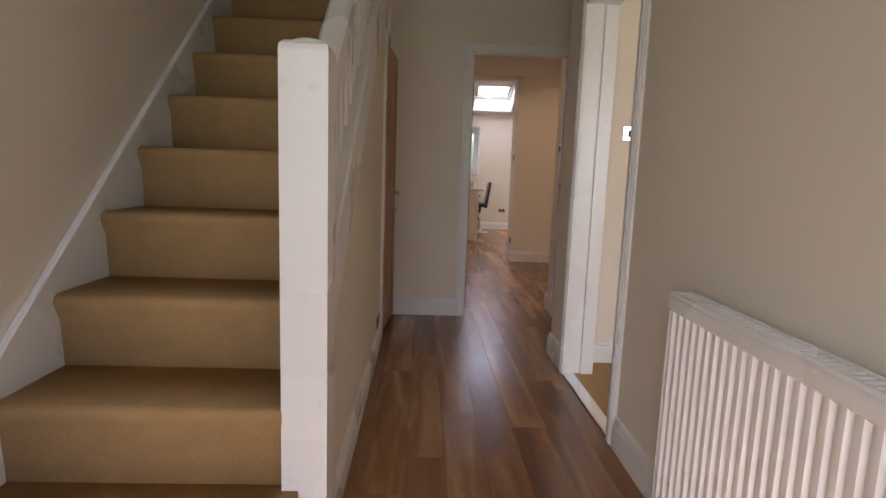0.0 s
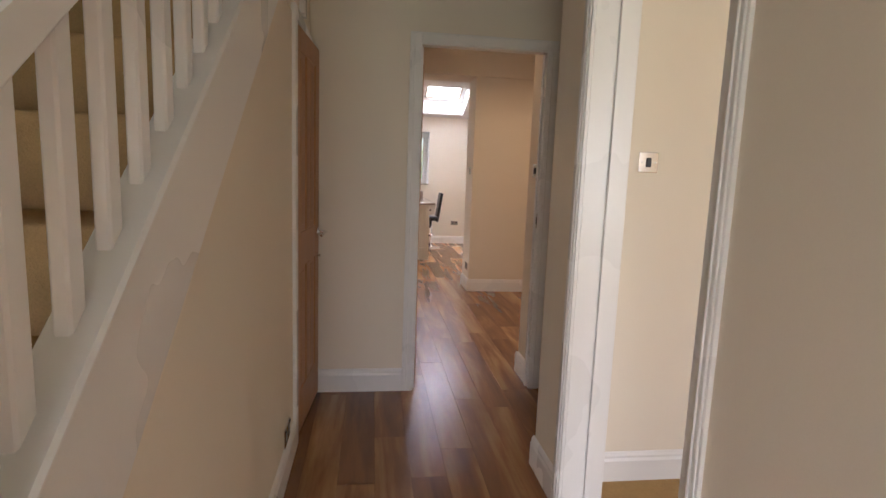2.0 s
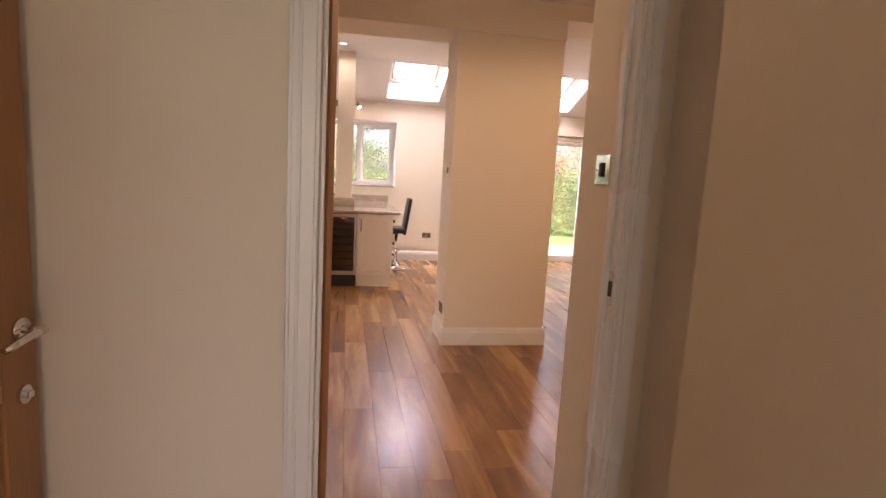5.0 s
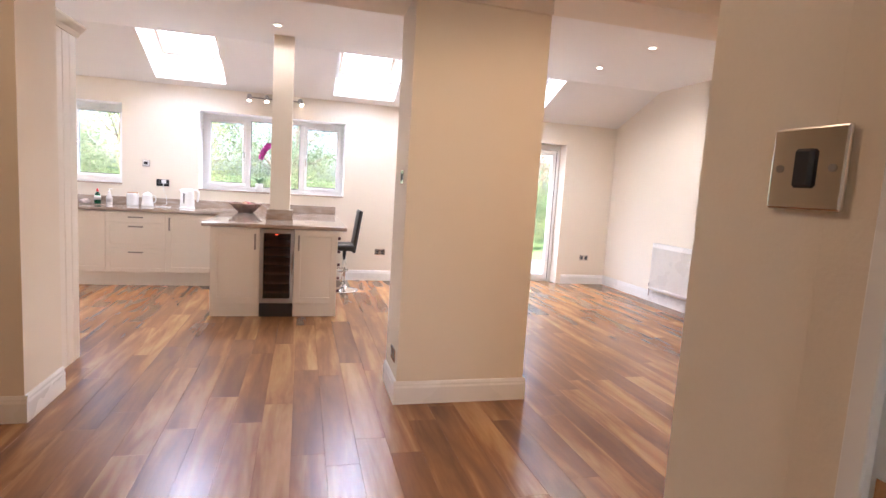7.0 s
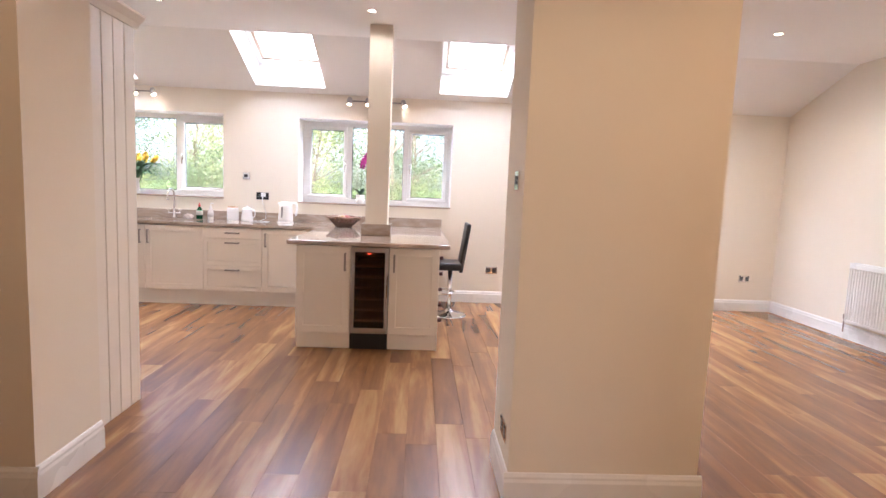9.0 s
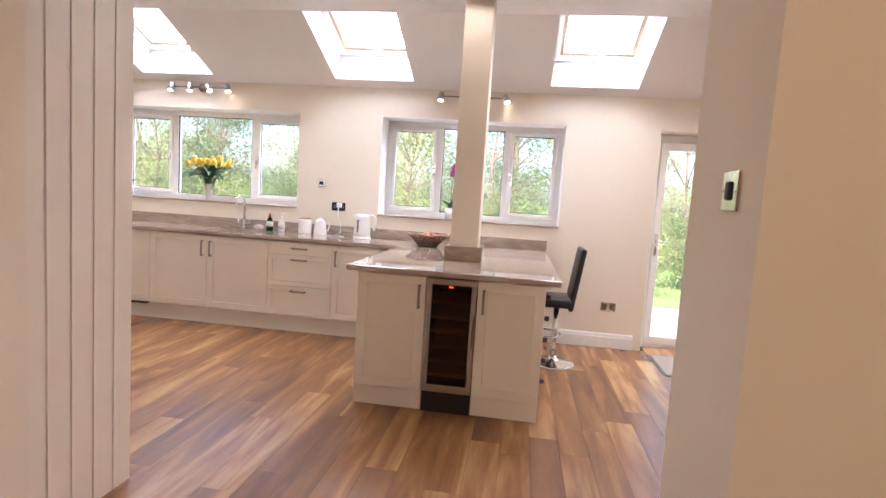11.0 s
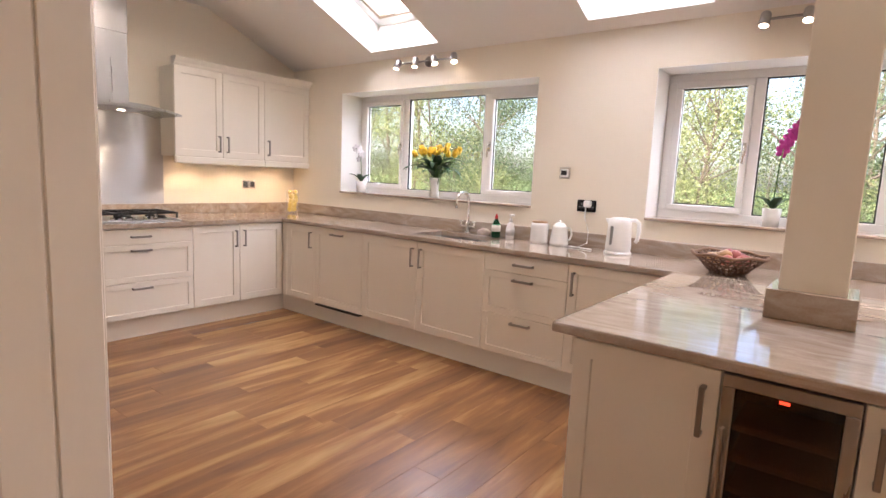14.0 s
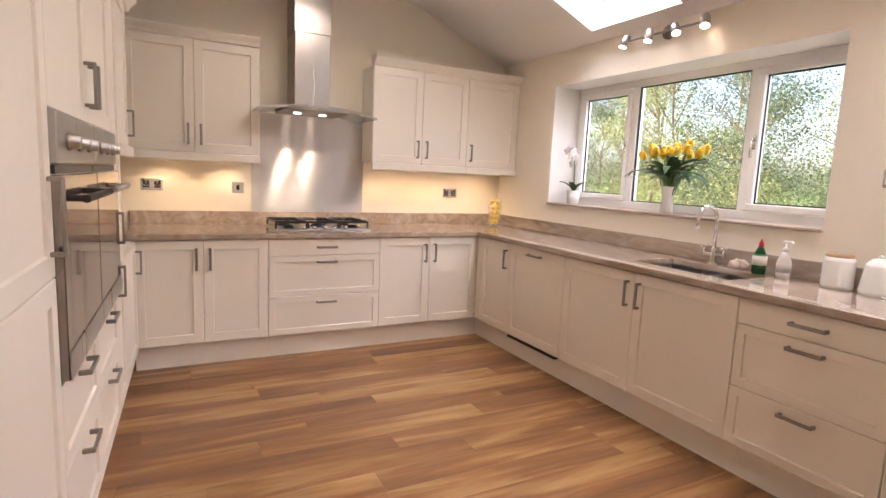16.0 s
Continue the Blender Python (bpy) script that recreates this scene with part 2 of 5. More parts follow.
def skirting(name, p, q, label="white gloss moulded skirting board along the wall"):
    """A moulded skirting board from p to q on the floor; it stands out to the left of the way from p to q."""
    p, q = Vector((*p, 0)), Vector((*q, 0))
    bm = prism([(u, v) for u, v in SKIRT], "x", 0, (q - p).length)
    d = (q - p).normalized()
    side = Vector((-d.y, d.x, 0))
    m = Matrix(((d.x, side.x, 0, p.x), (d.y, side.y, 0, p.y), (0, 0, 1, 0), (0, 0, 0, 1)))
    bmesh.ops.transform(bm, matrix=m, verts=bm.verts)
    return tagged(part(name, bm, GLOSS), label, "skirting", "", "structure")

# ---- structure ----
NW, WW, EW = 11.43, -4.48, 5.40          # inner faces of the kitchen's north, west and east walls
OS, ON = 7.07, 7.53                       # the old outer wall between lobby and kitchen
CEIL, CREASE, EAVE = 2.85, 10.44, 2.44    # flat ceiling, where it starts to slope, its height at the north wall
ALL_ROOMS = 3.3

structure("wall_north", wall_with_holes("x", WW - 0.3, EW + 0.3, NW, NW + 0.38, 0, EAVE + 0.02, [(-3.69, -1.46, 1.165, 2.165), (-0.58, 1.26, 1.145, 2.155), (2.14, 4.57, 0, 2.13)]), CREAM, "cream painted kitchen wall with two windows and a glazed door opening")
structure("wall_west", box(WW - 0.3, WW, ON, NW, 0, ALL_ROOMS), CREAM, "cream painted end wall behind the cooker hood")
structure("wall_east", box(EW, EW + 0.3, 4.3, NW, 0, ALL_ROOMS), CREAM, "cream painted side wall with a radiator")
structure("wall_old_west", box(WW - 0.3, -0.668, OS, ON, 0, ALL_ROOMS), CREAM, "cream painted stub of the old outer wall")
structure("wall_pillar", box(1.322, 2.175, OS + 0.03, ON, 0, 2.47), CREAM, "wide cream painted pillar between the two openings")
structure("wall_old_east", box(4.80, EW, OS, ON, 0, ALL_ROOMS), CREAM, "cream painted stub of the old outer wall")
structure("wall_header", box(-0.668, 4.80, OS + 0.002, ON - 0.002, 2.62, ALL_ROOMS), CREAM, "cream painted beam over the openings")
structure("wall_header_low", box(-0.668, 2.175, OS + 0.004, ON - 0.004, 2.47, 2.62), CREAM, "cream painted lower beam over the opening to the kitchen")

structure("ceiling_kitchen", box(WW, EW, ON, CREASE, CEIL, CEIL + 0.1), WHITE_CEIL, "white flat plaster ceiling of the extension")
structure("ceiling_lobby", box(-2.6, EW, 4.3, OS, 2.74, 2.84), WHITE_CEIL, "white lobby ceiling")

SLOPE = Vector((0, NW - CREASE, EAVE - CEIL)).normalized()
UPN = Vector((0, -SLOPE.z, SLOPE.y))
RUN = math.hypot(NW - CREASE, EAVE - CEIL)
SKYLIGHTS = [-3.17, -1.05, 1.07, 3.19]
SKY_W, SKY_A, SKY_B, DEPTH = 0.80, 0.01, 0.945, 0.30


def on_slope(x, u, h):
    """A point of the sloped ceiling: u metres down it from the crease, h above it."""
    return Vector((x, CREASE, CEIL)) + SLOPE * u + UPN * h


def slab(bm, x0, x1, u0, u1, h0, h1):
    v = [bm.verts.new(on_slope(x, u, h)) for h in (h0, h1) for u in (u0, u1) for x in (x0, x1)]
    for f in ((0, 1, 3, 2), (4, 6, 7, 5), (0, 4, 5, 1), (2, 3, 7, 6), (0, 2, 6, 4), (1, 5, 7, 3)):
        bm.faces.new([v[i] for i in f])


bm = bmesh.new()
edge = WW
for sx in SKYLIGHTS + [None]:
    x1 = EW if sx is None else sx
    slab(bm, edge, x1, 0, RUN + 0.05, 0, DEPTH)
    if sx is not None:
        slab(bm, sx, sx + SKY_W, SKY_B, RUN + 0.05, 0, DEPTH)
        slab(bm, sx, sx + SKY_W, -0.02, SKY_A, 0, DEPTH)
        edge = sx + SKY_W
structure("ceiling_slope", bm, WHITE_CEIL, "white sloped plaster ceiling cut through for roof windows")

# the hall
HX, HL = 0.965, -1.127
structure("wall_hall_right", wall_with_holes("y", -1.6, 3.27, HX, HX + 0.16, 0, ALL_ROOMS, [(2.09, 2.915, 0, 2.14)]), CREAM, "grey-cream painted hall wall with a doorway")
structure("wall_hall_nook", box(1.32, 1.40, 3.272, 4.20, 0, ALL_ROOMS), CREAM, "cream painted hall wall beside the kitchen door")
structure("wall_hall_left", box(HL - 0.15, HL, -1.6, 5.2, 0, 5.2), CREAM, "cream painted stair wall")
structure("wall_hall_end", wall_with_holes("x", HL, 1.40, 4.20, 4.32, 0, ALL_ROOMS, [(0.432, 1.22, 0, 2.13)]), CREAM, "cream painted hall end wall with a doorway")
structure("wall_lobby_right", box(1.36, EW, 4.3202, 4.66, 0, ALL_ROOMS), CREAM, "thick cream painted wall beside the lobby")
structure("wall_lobby_nib", box(1.22, 1.36, 4.3202, 4.50, 0, ALL_ROOMS), CREAM, "short cream painted wall return with a light switch")
structure("wall_lobby_left", box(-2.75, -2.6, 4.30, OS, 0, ALL_ROOMS), CREAM, "cream painted lobby wall")
structure("wall_lobby_south", box(-2.75, HL, 4.322, 4.45, 0, ALL_ROOMS), CREAM, "cream painted lobby wall")
structure("wall_hall_front", wall_with_holes("x", HL, HX, -1.75, -1.6, 0, 5.2, [(-0.95, 0.35, 0.35, 2.3)]), CREAM, "cream painted front wall with a glazed entrance")
structure("ceiling_hall", box(-0.2, 1.40, -1.6, 4.2, 2.72, 2.84), WHITE_CEIL, "white hall ceiling")
structure("ceiling_stairwell", box(HL, -0.2, -1.6, 5.2, 5.0, 5.1), WHITE_CEIL, "white stairwell ceiling")
structure("wall_stairwell", box(-0.2, -0.1, -1.6, 5.2, 2.84, 5.0), CREAM, "cream painted stairwell wall")
structure("wall_stair_end", box(HL, -0.2, 5.1, 5.2, 2.84, 5.0), CREAM, "cream painted stairwell end wall")
# the sitting room behind the doorway
structure("wall_sitting_side", box(HX + 0.16, 4.4, 3.112, 3.27, 0, ALL_ROOMS), CREAM, "cream painted sitting room wall with a light switch")
structure("wall_sitting_far", box(4.4, 4.5, -1.6, 3.27, 0, ALL_ROOMS), CREAM, "cream painted sitting room wall")
structure("wall_sitting_front", wall_with_holes("x", HX + 0.16, 4.4, -1.75, -1.6, 0, ALL_ROOMS, [(1.7, 3.6, 0.6, 2.3)]), CREAM, "cream painted sitting room wall with a window")
structure("ceiling_sitting", box(HX + 0.16, 4.4, -1.6, 3.112, 2.6, 2.7), WHITE_CEIL, "white sitting room ceiling")
structure("floor_sitting", box(HX + 0.05, 4.4, -1.6, 3.112, -0.06, 0.008), CARPET, "beige carpet of the sitting room")

# floor bed under the planks
FLOOR = structure("floor", box(-4.9, 5.6, -1.7, 11.6, -0.12, -0.012), JOINT, "dark underlay beneath the plank floor")

# under-stair wall follows the string
SL = 0.80


def string_low(y):
    return 0.765 + SL * (y - 1.544)


def string_high(y):
    return 1.046 + SL * (y - 1.544)


structure("wall_understair", prism([(1.36, 0), (3.56, 0), (3.56, 2.06), (3.16, string_low(3.16)), (1.36, string_low(1.36))], "x", -0.295, -0.195), CREAM, "cream painted wall under the stair string")
structure("wall_over_closet", box(-0.295, -0.195, 3.56, 4.20, 2.06, 2.72), CREAM, "cream painted wall over the cupboard door")

for a, b in (((-0.195, 3.53), (-0.195, 1.35)), ((0.377, 4.20), (-0.15, 4.20)), ((HX, -1.6), (HX, 2.034)), ((HX, 2.972), (HX, 3.288)), ((1.32, 3.29), (1.32, 4.2)),
             ((1.22, 4.27), (1.22, 4.50)), ((1.202, 4.50), (1.342, 4.50)), ((1.36, 4.50), (1.36, 4.66)), ((1.342, 4.66), (EW, 4.66)), ((4.4, 3.112), (HX + 0.2, 3.112)),
             ((-0.668, ON), (-0.668, OS)), ((-0.65, OS), (-2.6, OS)), ((2.193, OS + 0.03), (1.304, OS + 0.03)), ((1.322, OS + 0.03), (1.322, ON)), ((2.175, ON), (2.175, OS + 0.03)), ((4.80, OS), (4.80, ON)), ((EW, OS), (4.782, OS)),
             ((EW, ON), (EW, NW)), ((EW, NW), (4.65, NW)), ((2.06, NW), (1.16, NW)), ((4.782, ON), (EW, ON))):
    skirting("baseboard", a, b)

# added upper wall and roof, out of view: keep sun off roof windows, shade the terrace
structure("wall_upper", box(WW - 0.3, EW + 0.3, OS, ON, ALL_ROOMS, 5.6), CREAM, "unseen plain upper wall added to block the sun")
structure("roof_main", prism([(-2.2, 5.6), (7.9, 5.6), (2.85, 8.4)], "x", WW - 0.6, EW + 0.6), JOINT, "unseen dark pitched roof added to block the sun")


# ---- doors, frames and windows of the setting ----
def architrave(name, axis, a0, a1, top, t, out, label, wid=0.07):
    """A moulded door surround: two uprights and a head, standing out from plane t to t + out."""
    ob = thing(name, label, "door frame")
    ob["kind"] = "structure"
    lo, hi = min(t, t + out), max(t, t + out)
    for nm, s, e, z0, z1 in (("upright", a0 - wid, a0, 0, top + wid), ("upright", a1, a1 + wid, 0, top + wid), ("head", a0, a1, top, top + wid)):
        bm = bmesh.new()
        steps = ((0, 1, 0.7), (0.12, 0.88, 1.0), (0.32, 0.44, 1.25)) if nm == "upright" else ((0, 1, 0.7), (0.12, 0.88, 1.0))
        for f0, f1, d in steps:
            tt = t + out * d
            l2, h2 = min(t, tt), max(t, tt)
            if nm == "upright":
                q0, q1, r0, r1 = s + (e - s) * f0, s + (e - s) * f1, z0, z1 - (0 if f0 == 0 else wid * f0)
            else:
                q0, q1, r0, r1 = s, e, z0 + (z1 - z0) * f0, z0 + (z1 - z0) * f1
            if axis == "x":
                box(q0, q1, l2, h2, r0, r1, 0.002, bm)
            else:
                box(l2, h2, q0, q1, r0, r1, 0.002, bm)
        part(nm, bm, GLOSS, ob)
    return ob


def lining(name, axis, a0, a1, top, t0, t1, label):
    ob = thing(name, label, "door lining")
    ob["kind"] = "structure"
    for nm, s, e, z0, z1 in (("jamb", a0, a0 + 0.025, 0, top), ("jamb", a1 - 0.025, a1, 0, top), ("head", a0 + 0.025, a1 - 0.025, top - 0.025, top)):
        bm = box(s, e, t0, t1, z0, z1, 0.002) if axis == "x" else box(t0, t1, s, e, z0, z1, 0.002)
        mid = t0 + (t1 - t0) * 0.55
        if nm == "jamb":
            s2, e2 = (e, e + 0.012) if s == a0 else (s - 0.012, s)
            bm = box(s2, e2, mid, t1, z0, z1 - 0.03, 0.002, bm) if axis == "x" else box(mid, t1, s2, e2, z0, z1 - 0.03, 0.002, bm)
        part(nm, bm, GLOSS, ob)
    return ob


architrave("door_frame_kitchen", "x", 0.447, 1.205, 2.115, 4.20, -0.02, "white gloss moulded surround of the kitchen doorway")
lining("door_lining_kitchen", "x", 0.422, 1.23, 2.14, 4.199, 4.25, "white gloss lining of the kitchen doorway")
architrave("door_frame_sitting", "y", 2.105, 2.90, 2.125, HX, -0.02, "white gloss moulded surround of the sitting room doorway")
lining("door_lining_sitting", "y", 2.08, 2.925, 2.15, HX - 0.001, HX + 0.17, "white gloss lining of the sitting room doorway")
tagged(part("door_sill", box(HX - 0.01, HX + 0.06, 2.11, 2.895, 0.002, 0.012, 0.004), CHROME), "thin metal threshold strip between planks and carpet", "threshold", "", "structure")
strike = thing("strike_plate", "small brass-white strike plate on the door jamb", "strike plate", (1.085, 2.8995, 1.09))
part("plate", box(-0.016, 0.016, -0.003, 0, -0.035, 0.035, 0.001), CHROME, strike)
part("slot", box(-0.007, 0.007, -0.004, -0.002, -0.014, 0.014), BLACK, strike)


def panel_door(name, label, w, h, at, rz, leaf=0.035):
    """A four-panel oak door: stiles, rails and raised panels; hinge at the origin, leaf along x."""
    ob = thing(name, label, "door", at, rz)
    ob["kind"] = "structure"
    bm = box(0.10, w - 0.10, -leaf / 2 + 0.008, leaf / 2 - 0.008, 0.1, h - 0.05)
    mid = h * 0.47
    for x0, x1, z0, z1 in ((0, 0.105, 0, h), (w - 0.105, w, 0, h), (0.105, w - 0.105, 0, 0.22), (0.105, w - 0.105, mid - 0.09, mid + 0.09), (0.105, w - 0.105, h - 0.11, h), (w / 2 - 0.05, w / 2 + 0.05, 0.22, mid - 0.09), (w / 2 - 0.05, w / 2 + 0.05, mid + 0.09, h - 0.11)):
        box(x0, x1, -leaf / 2, leaf / 2, z0, z1, 0.003, bm)
    part("leaf", bm, OAK, ob)
    for x0, x1 in ((0.105, w / 2 - 0.05), (w / 2 + 0.05, w - 0.105)):
        for z0, z1 in ((0.22, mid - 0.09), (mid + 0.09, h - 0.11)):
            part("panel", box(x0 + 0.03, x1 - 0.03, -leaf / 2 + 0.004, leaf / 2 - 0.004, z0 + 0.03, z1 - 0.03, 0.004), OAK, ob)
    for s in (-1, 1):
        y = s * leaf / 2
        bm = tube((w - 0.05, y, 1.0), (w - 0.05, y + s * 0.008, 1.0), 0.024, n=20)
        tube((w - 0.05, y, 1.0), (w - 0.05, y + s * 0.05, 1.0), 0.009, bm=bm)
        pipe([(w - 0.05, y + s * 0.05, 1.0), (w - 0.09, y + s * 0.054, 1.004), (w - 0.135, y + s * 0.05, 0.998), (w - 0.16, y + s * 0.044, 0.99)], 0.008, bm=bm)
        part("handle", bm, CHROME, ob, "chrome lever handle", True)
        bm = tube((w - 0.05, y, 0.86), (w - 0.05, y + s * 0.008, 0.86), 0.02, n=20)
        box(w - 0.058, w - 0.042, y - 0.001, y + s * 0.02, 0.853, 0.867, 0.002, bm)
        part("thumb_turn", bm, CHROME, ob, "chrome thumb turn")
    return ob


panel_door("door_cupboard", "oak four-panel cupboard door with a chrome lever under the stairs", 0.61, 2.03, (-0.205, 3.57, 0.012), 85.5)
panel_door("door_kitchen", "oak four-panel kitchen door standing open into the lobby", 0.74, 2.03, (0.470, 4.365, 0.012), 152)
dl = thing("door_lining_cupboard", "white painted lining of the cupboard under the stairs", "door lining")
dl["kind"] = "structure"
part("jamb", box(-0.20, -0.177, 3.50, 3.565, 0, 2.10, 0.003), GLOSS, dl)
part("head", box(-0.20, -0.177, 3.565, 4.19, 2.05, 2.10, 0.003), GLOSS, dl)


def window(name, label, x0, x1, z0, z1, y, splits, openers):
    """A white frame in the wall's plane with panes; openers get a sash and a handle."""
    ob = thing(name, label, "window", ((x0 + x1) / 2, y, z0))
    ob["kind"] = "structure"
    cx = (x0 + x1) / 2
    h = z1 - z0
    bm = bmesh.new()
    f = 0.055
    for a, b, c, d in ((x0, x1, 0, f), (x0, x1, h - f, h), (x0, x0 + f, f, h - f), (x1 - f, x1, f, h - f)):
        box(a - cx, b - cx, 0, 0.07, c, d, 0.004, bm)
    for s in splits:
        box(s - 0.03 - cx, s + 0.03 - cx, 0, 0.07, f, h - f, 0.004, bm)
    part("window_frame", bm, UPVC, ob)
    edges = [x0 + f] + [v for s in splits for v in (s - 0.03, s + 0.03)] + [x1 - f]
    for i in range(0, len(edges), 2):
        a, b = edges[i] - cx, edges[i + 1] - cx
        g = 0.0
        if i // 2 in openers:
            bm = bmesh.new()
            for q in ((a, b, f, f + 0.045), (a, b, h - f - 0.045, h - f), (a, a + 0.045, f + 0.045, h - f - 0.045), (b - 0.045, b, f + 0.045, h - f - 0.045)):
                box(q[0] + 0.002, q[1] - 0.002, -0.014, 0.05, q[2], q[3], 0.005, bm)
            sash = part("sash", bm, UPVC, ob)
            g = 0.045
            hx = a + 0.022 if openers[i // 2] == "l" else b - 0.022
            bm = box(hx - 0.012, hx + 0.012, -0.022, -0.014, h / 2 - 0.06, h / 2 + 0.03, 0.004)
            pipe([(hx, -0.022, h / 2), (hx, -0.045, h / 2), (hx, -0.05, h / 2 - 0.03), (hx, -0.046, h / 2 - 0.11)], 0.008, bm=bm)
            part("handle", bm, CHROME, sash, "chrome window handle", True)
        bm = bmesh.new()
        for q in ((a, b, f, f + 0.008), (a, b, h - f - 0.008, h - f), (a, a + 0.008, f, h - f), (b - 0.008, b, f, h - f)):
            box(q[0] + (g if q[0] == a else -0.0) * 1, q[1] - (g if q[1] == b else 0), 0.012, 0.03, q[2] + (g if q[2] == f else -g), q[3] + (g if q[2] == f else -g), 0, bm)
        part("gasket", bm, BLACK, ob)
        p = part("pane", box(a + g, b - g, 0.02, 0.024, f + g, h - f - g), PANE, ob)
        p.visible_shadow = False
    return ob


WY = NW + 0.275
window("window_1", "white framed three-light window over the sink", -3.688, -1.462, 1.18, 2.163, WY, (-3.05, -2.10), {0: "r", 2: "l"})
window("window_2", "white framed three-light window behind the post", -0.578, 1.258, 1.16, 2.153, WY, (-0.01, 0.69), {0: "r", 2: "l"})
for nm, x0, x1, z in (("window_sill_1", -3.72, -1.43, 1.165), ("window_sill_2", -0.61, 1.29, 1.145)):
    tagged(part(nm, box(x0 + 0.032, x1 - 0.032, NW - 0.02, WY + 0.01, z - 0.0, z + 0.018, 0.004), STONE), "polished beige stone window sill", "window sill", "", "structure")

# thin white linings over the reveals, paler than the cream wall
for x0, x1, z0, z1 in ((-3.69, -1.46, 1.184, 2.165), (-0.58, 1.26, 1.164, 2.155)):
    for nm, q in (("window_reveal_side", (x0, x0 + 0.004, z0, z1 - 0.004)), ("window_reveal_side", (x1 - 0.004, x1, z0, z1 - 0.004)), ("window_reveal_head", (x0, x1, z1 - 0.004, z1))):
        tagged(part(nm, box(q[0], q[1], NW + 0.001, WY - 0.001, q[2], q[3]), WHITE_CEIL), "thin white lining of the window reveal", "window reveal", "", "structure")
strike = thing("strike_plate", "small metal strike plate on the kitchen door jamb", "strike plate", (1.2045, 4.212, 1.10), -90)
part("plate", box(-0.011, 0.011, -0.003, 0, -0.045, 0.045, 0.001), CHROME, strike)
part("slot", box(-0.008, 0.008, -0.004, -0.002, -0.02, 0.02), BLACK, strike)

# glazed folding doors
bif = thing("door_glazed", "white framed glazed folding doors to the garden", "glazed door", (3.355, NW + 0.2, 0))
bif["kind"] = "structure"
bm = bmesh.new()
for q in ((-1.213, 1.213, 2.05, 2.127), (-1.213, -1.155, 0, 2.05), (1.155, 1.213, 0, 2.05), (-1.155, 1.155, 0, 0.03)):
    box(q[0], q[1], 0, 0.08, q[2], q[3], 0.004, bm)
part("door_frame", bm, UPVC, bif)
for i in range(3):
    a = -1.153 + i * 0.769
    b = a + 0.767
    bm = bmesh.new()
    for q in ((a, b, 0.034, 0.115), (a, b, 1.975, 2.046), (a, a + 0.065, 0.115, 1.975), (b - 0.065, b, 0.115, 1.975)):
        box(q[0], q[1], -0.01, 0.05, q[2], q[3], 0.004, bm)
    leaf = part("door_leaf", bm, UPVC, bif)
    p = part("pane", box(a + 0.065, b - 0.065, 0.015, 0.02, 0.115, 1.975), PANE, leaf)
    p.visible_shadow = False
    part("gasket", box(b - 0.004, b + 0.006, -0.012, 0.02, 0.04, 2.04), BLACK, bif)
    if i == 0:
        bm = box(a + 0.016, a + 0.044, -0.022, -0.01, 0.93, 1.15, 0.004)
        pipe([(a + 0.03, -0.02, 1.08), (a + 0.03, -0.06, 1.08), (a + 0.06, -0.066, 1.08), (a + 0.13, -0.062, 1.08)], 0.009, bm=bm)
        part("handle", bm, CHROME, leaf, "chrome lever handle", True)

# roof windows
PINE = mat("roof_window_wood", (0.50, 0.40, 0.29), 0.5, grain=0.06, grain_scale=30, stretch=(1, 5, 5))
for i, sx in enumerate(SKYLIGHTS):
    ob = thing("window_roof", "white framed roof window in a splayed plaster shaft", "roof window", (0, 0, 0))
    ob["kind"] = "structure"
    bm = bmesh.new()
    for q in ((sx - 0.01, sx + SKY_W + 0.01, SKY_A - 0.01, 0.09), (sx - 0.01, sx + SKY_W + 0.01, SKY_B - 0.08, SKY_B + 0.01), (sx - 0.01, sx + 0.06, 0.09, SKY_B - 0.08), (sx + SKY_W - 0.06, sx + SKY_W + 0.01, 0.09, SKY_B - 0.08)):
        slab(bm, *q, DEPTH - 0.02, DEPTH + 0.06)
    part("window_frame", bm, UPVC, ob)
    bm = bmesh.new()
    for q in ((sx + 0.06, sx + SKY_W - 0.06, 0.09, 0.125), (sx + 0.06, sx + SKY_W - 0.06, SKY_B - 0.115, SKY_B - 0.08), (sx + 0.06, sx + 0.095, 0.125, SKY_B - 0.115), (sx + SKY_W - 0.095, sx + SKY_W - 0.06, 0.125, SKY_B - 0.115)):
        slab(bm, *q, DEPTH - 0.01, DEPTH + 0.05)
    sash = part("sash", bm, PINE, ob)
    bm = bmesh.new()
    slab(bm, sx + 0.095, sx + SKY_W - 0.095, 0.125, SKY_B - 0.115, DEPTH + 0.02, DEPTH + 0.026)
    p = part("pane", bm, PANE, ob)
    p.visible_shadow = False
    bm = bmesh.new()
    c = sx + SKY_W / 2
    slab(bm, c - 0.08, c + 0.08, SKY_B - 0.155, SKY_B - 0.13, DEPTH - 0.04, DEPTH - 0.012)
    part("handle", bm, CHROME, sash, "grey metal grip")


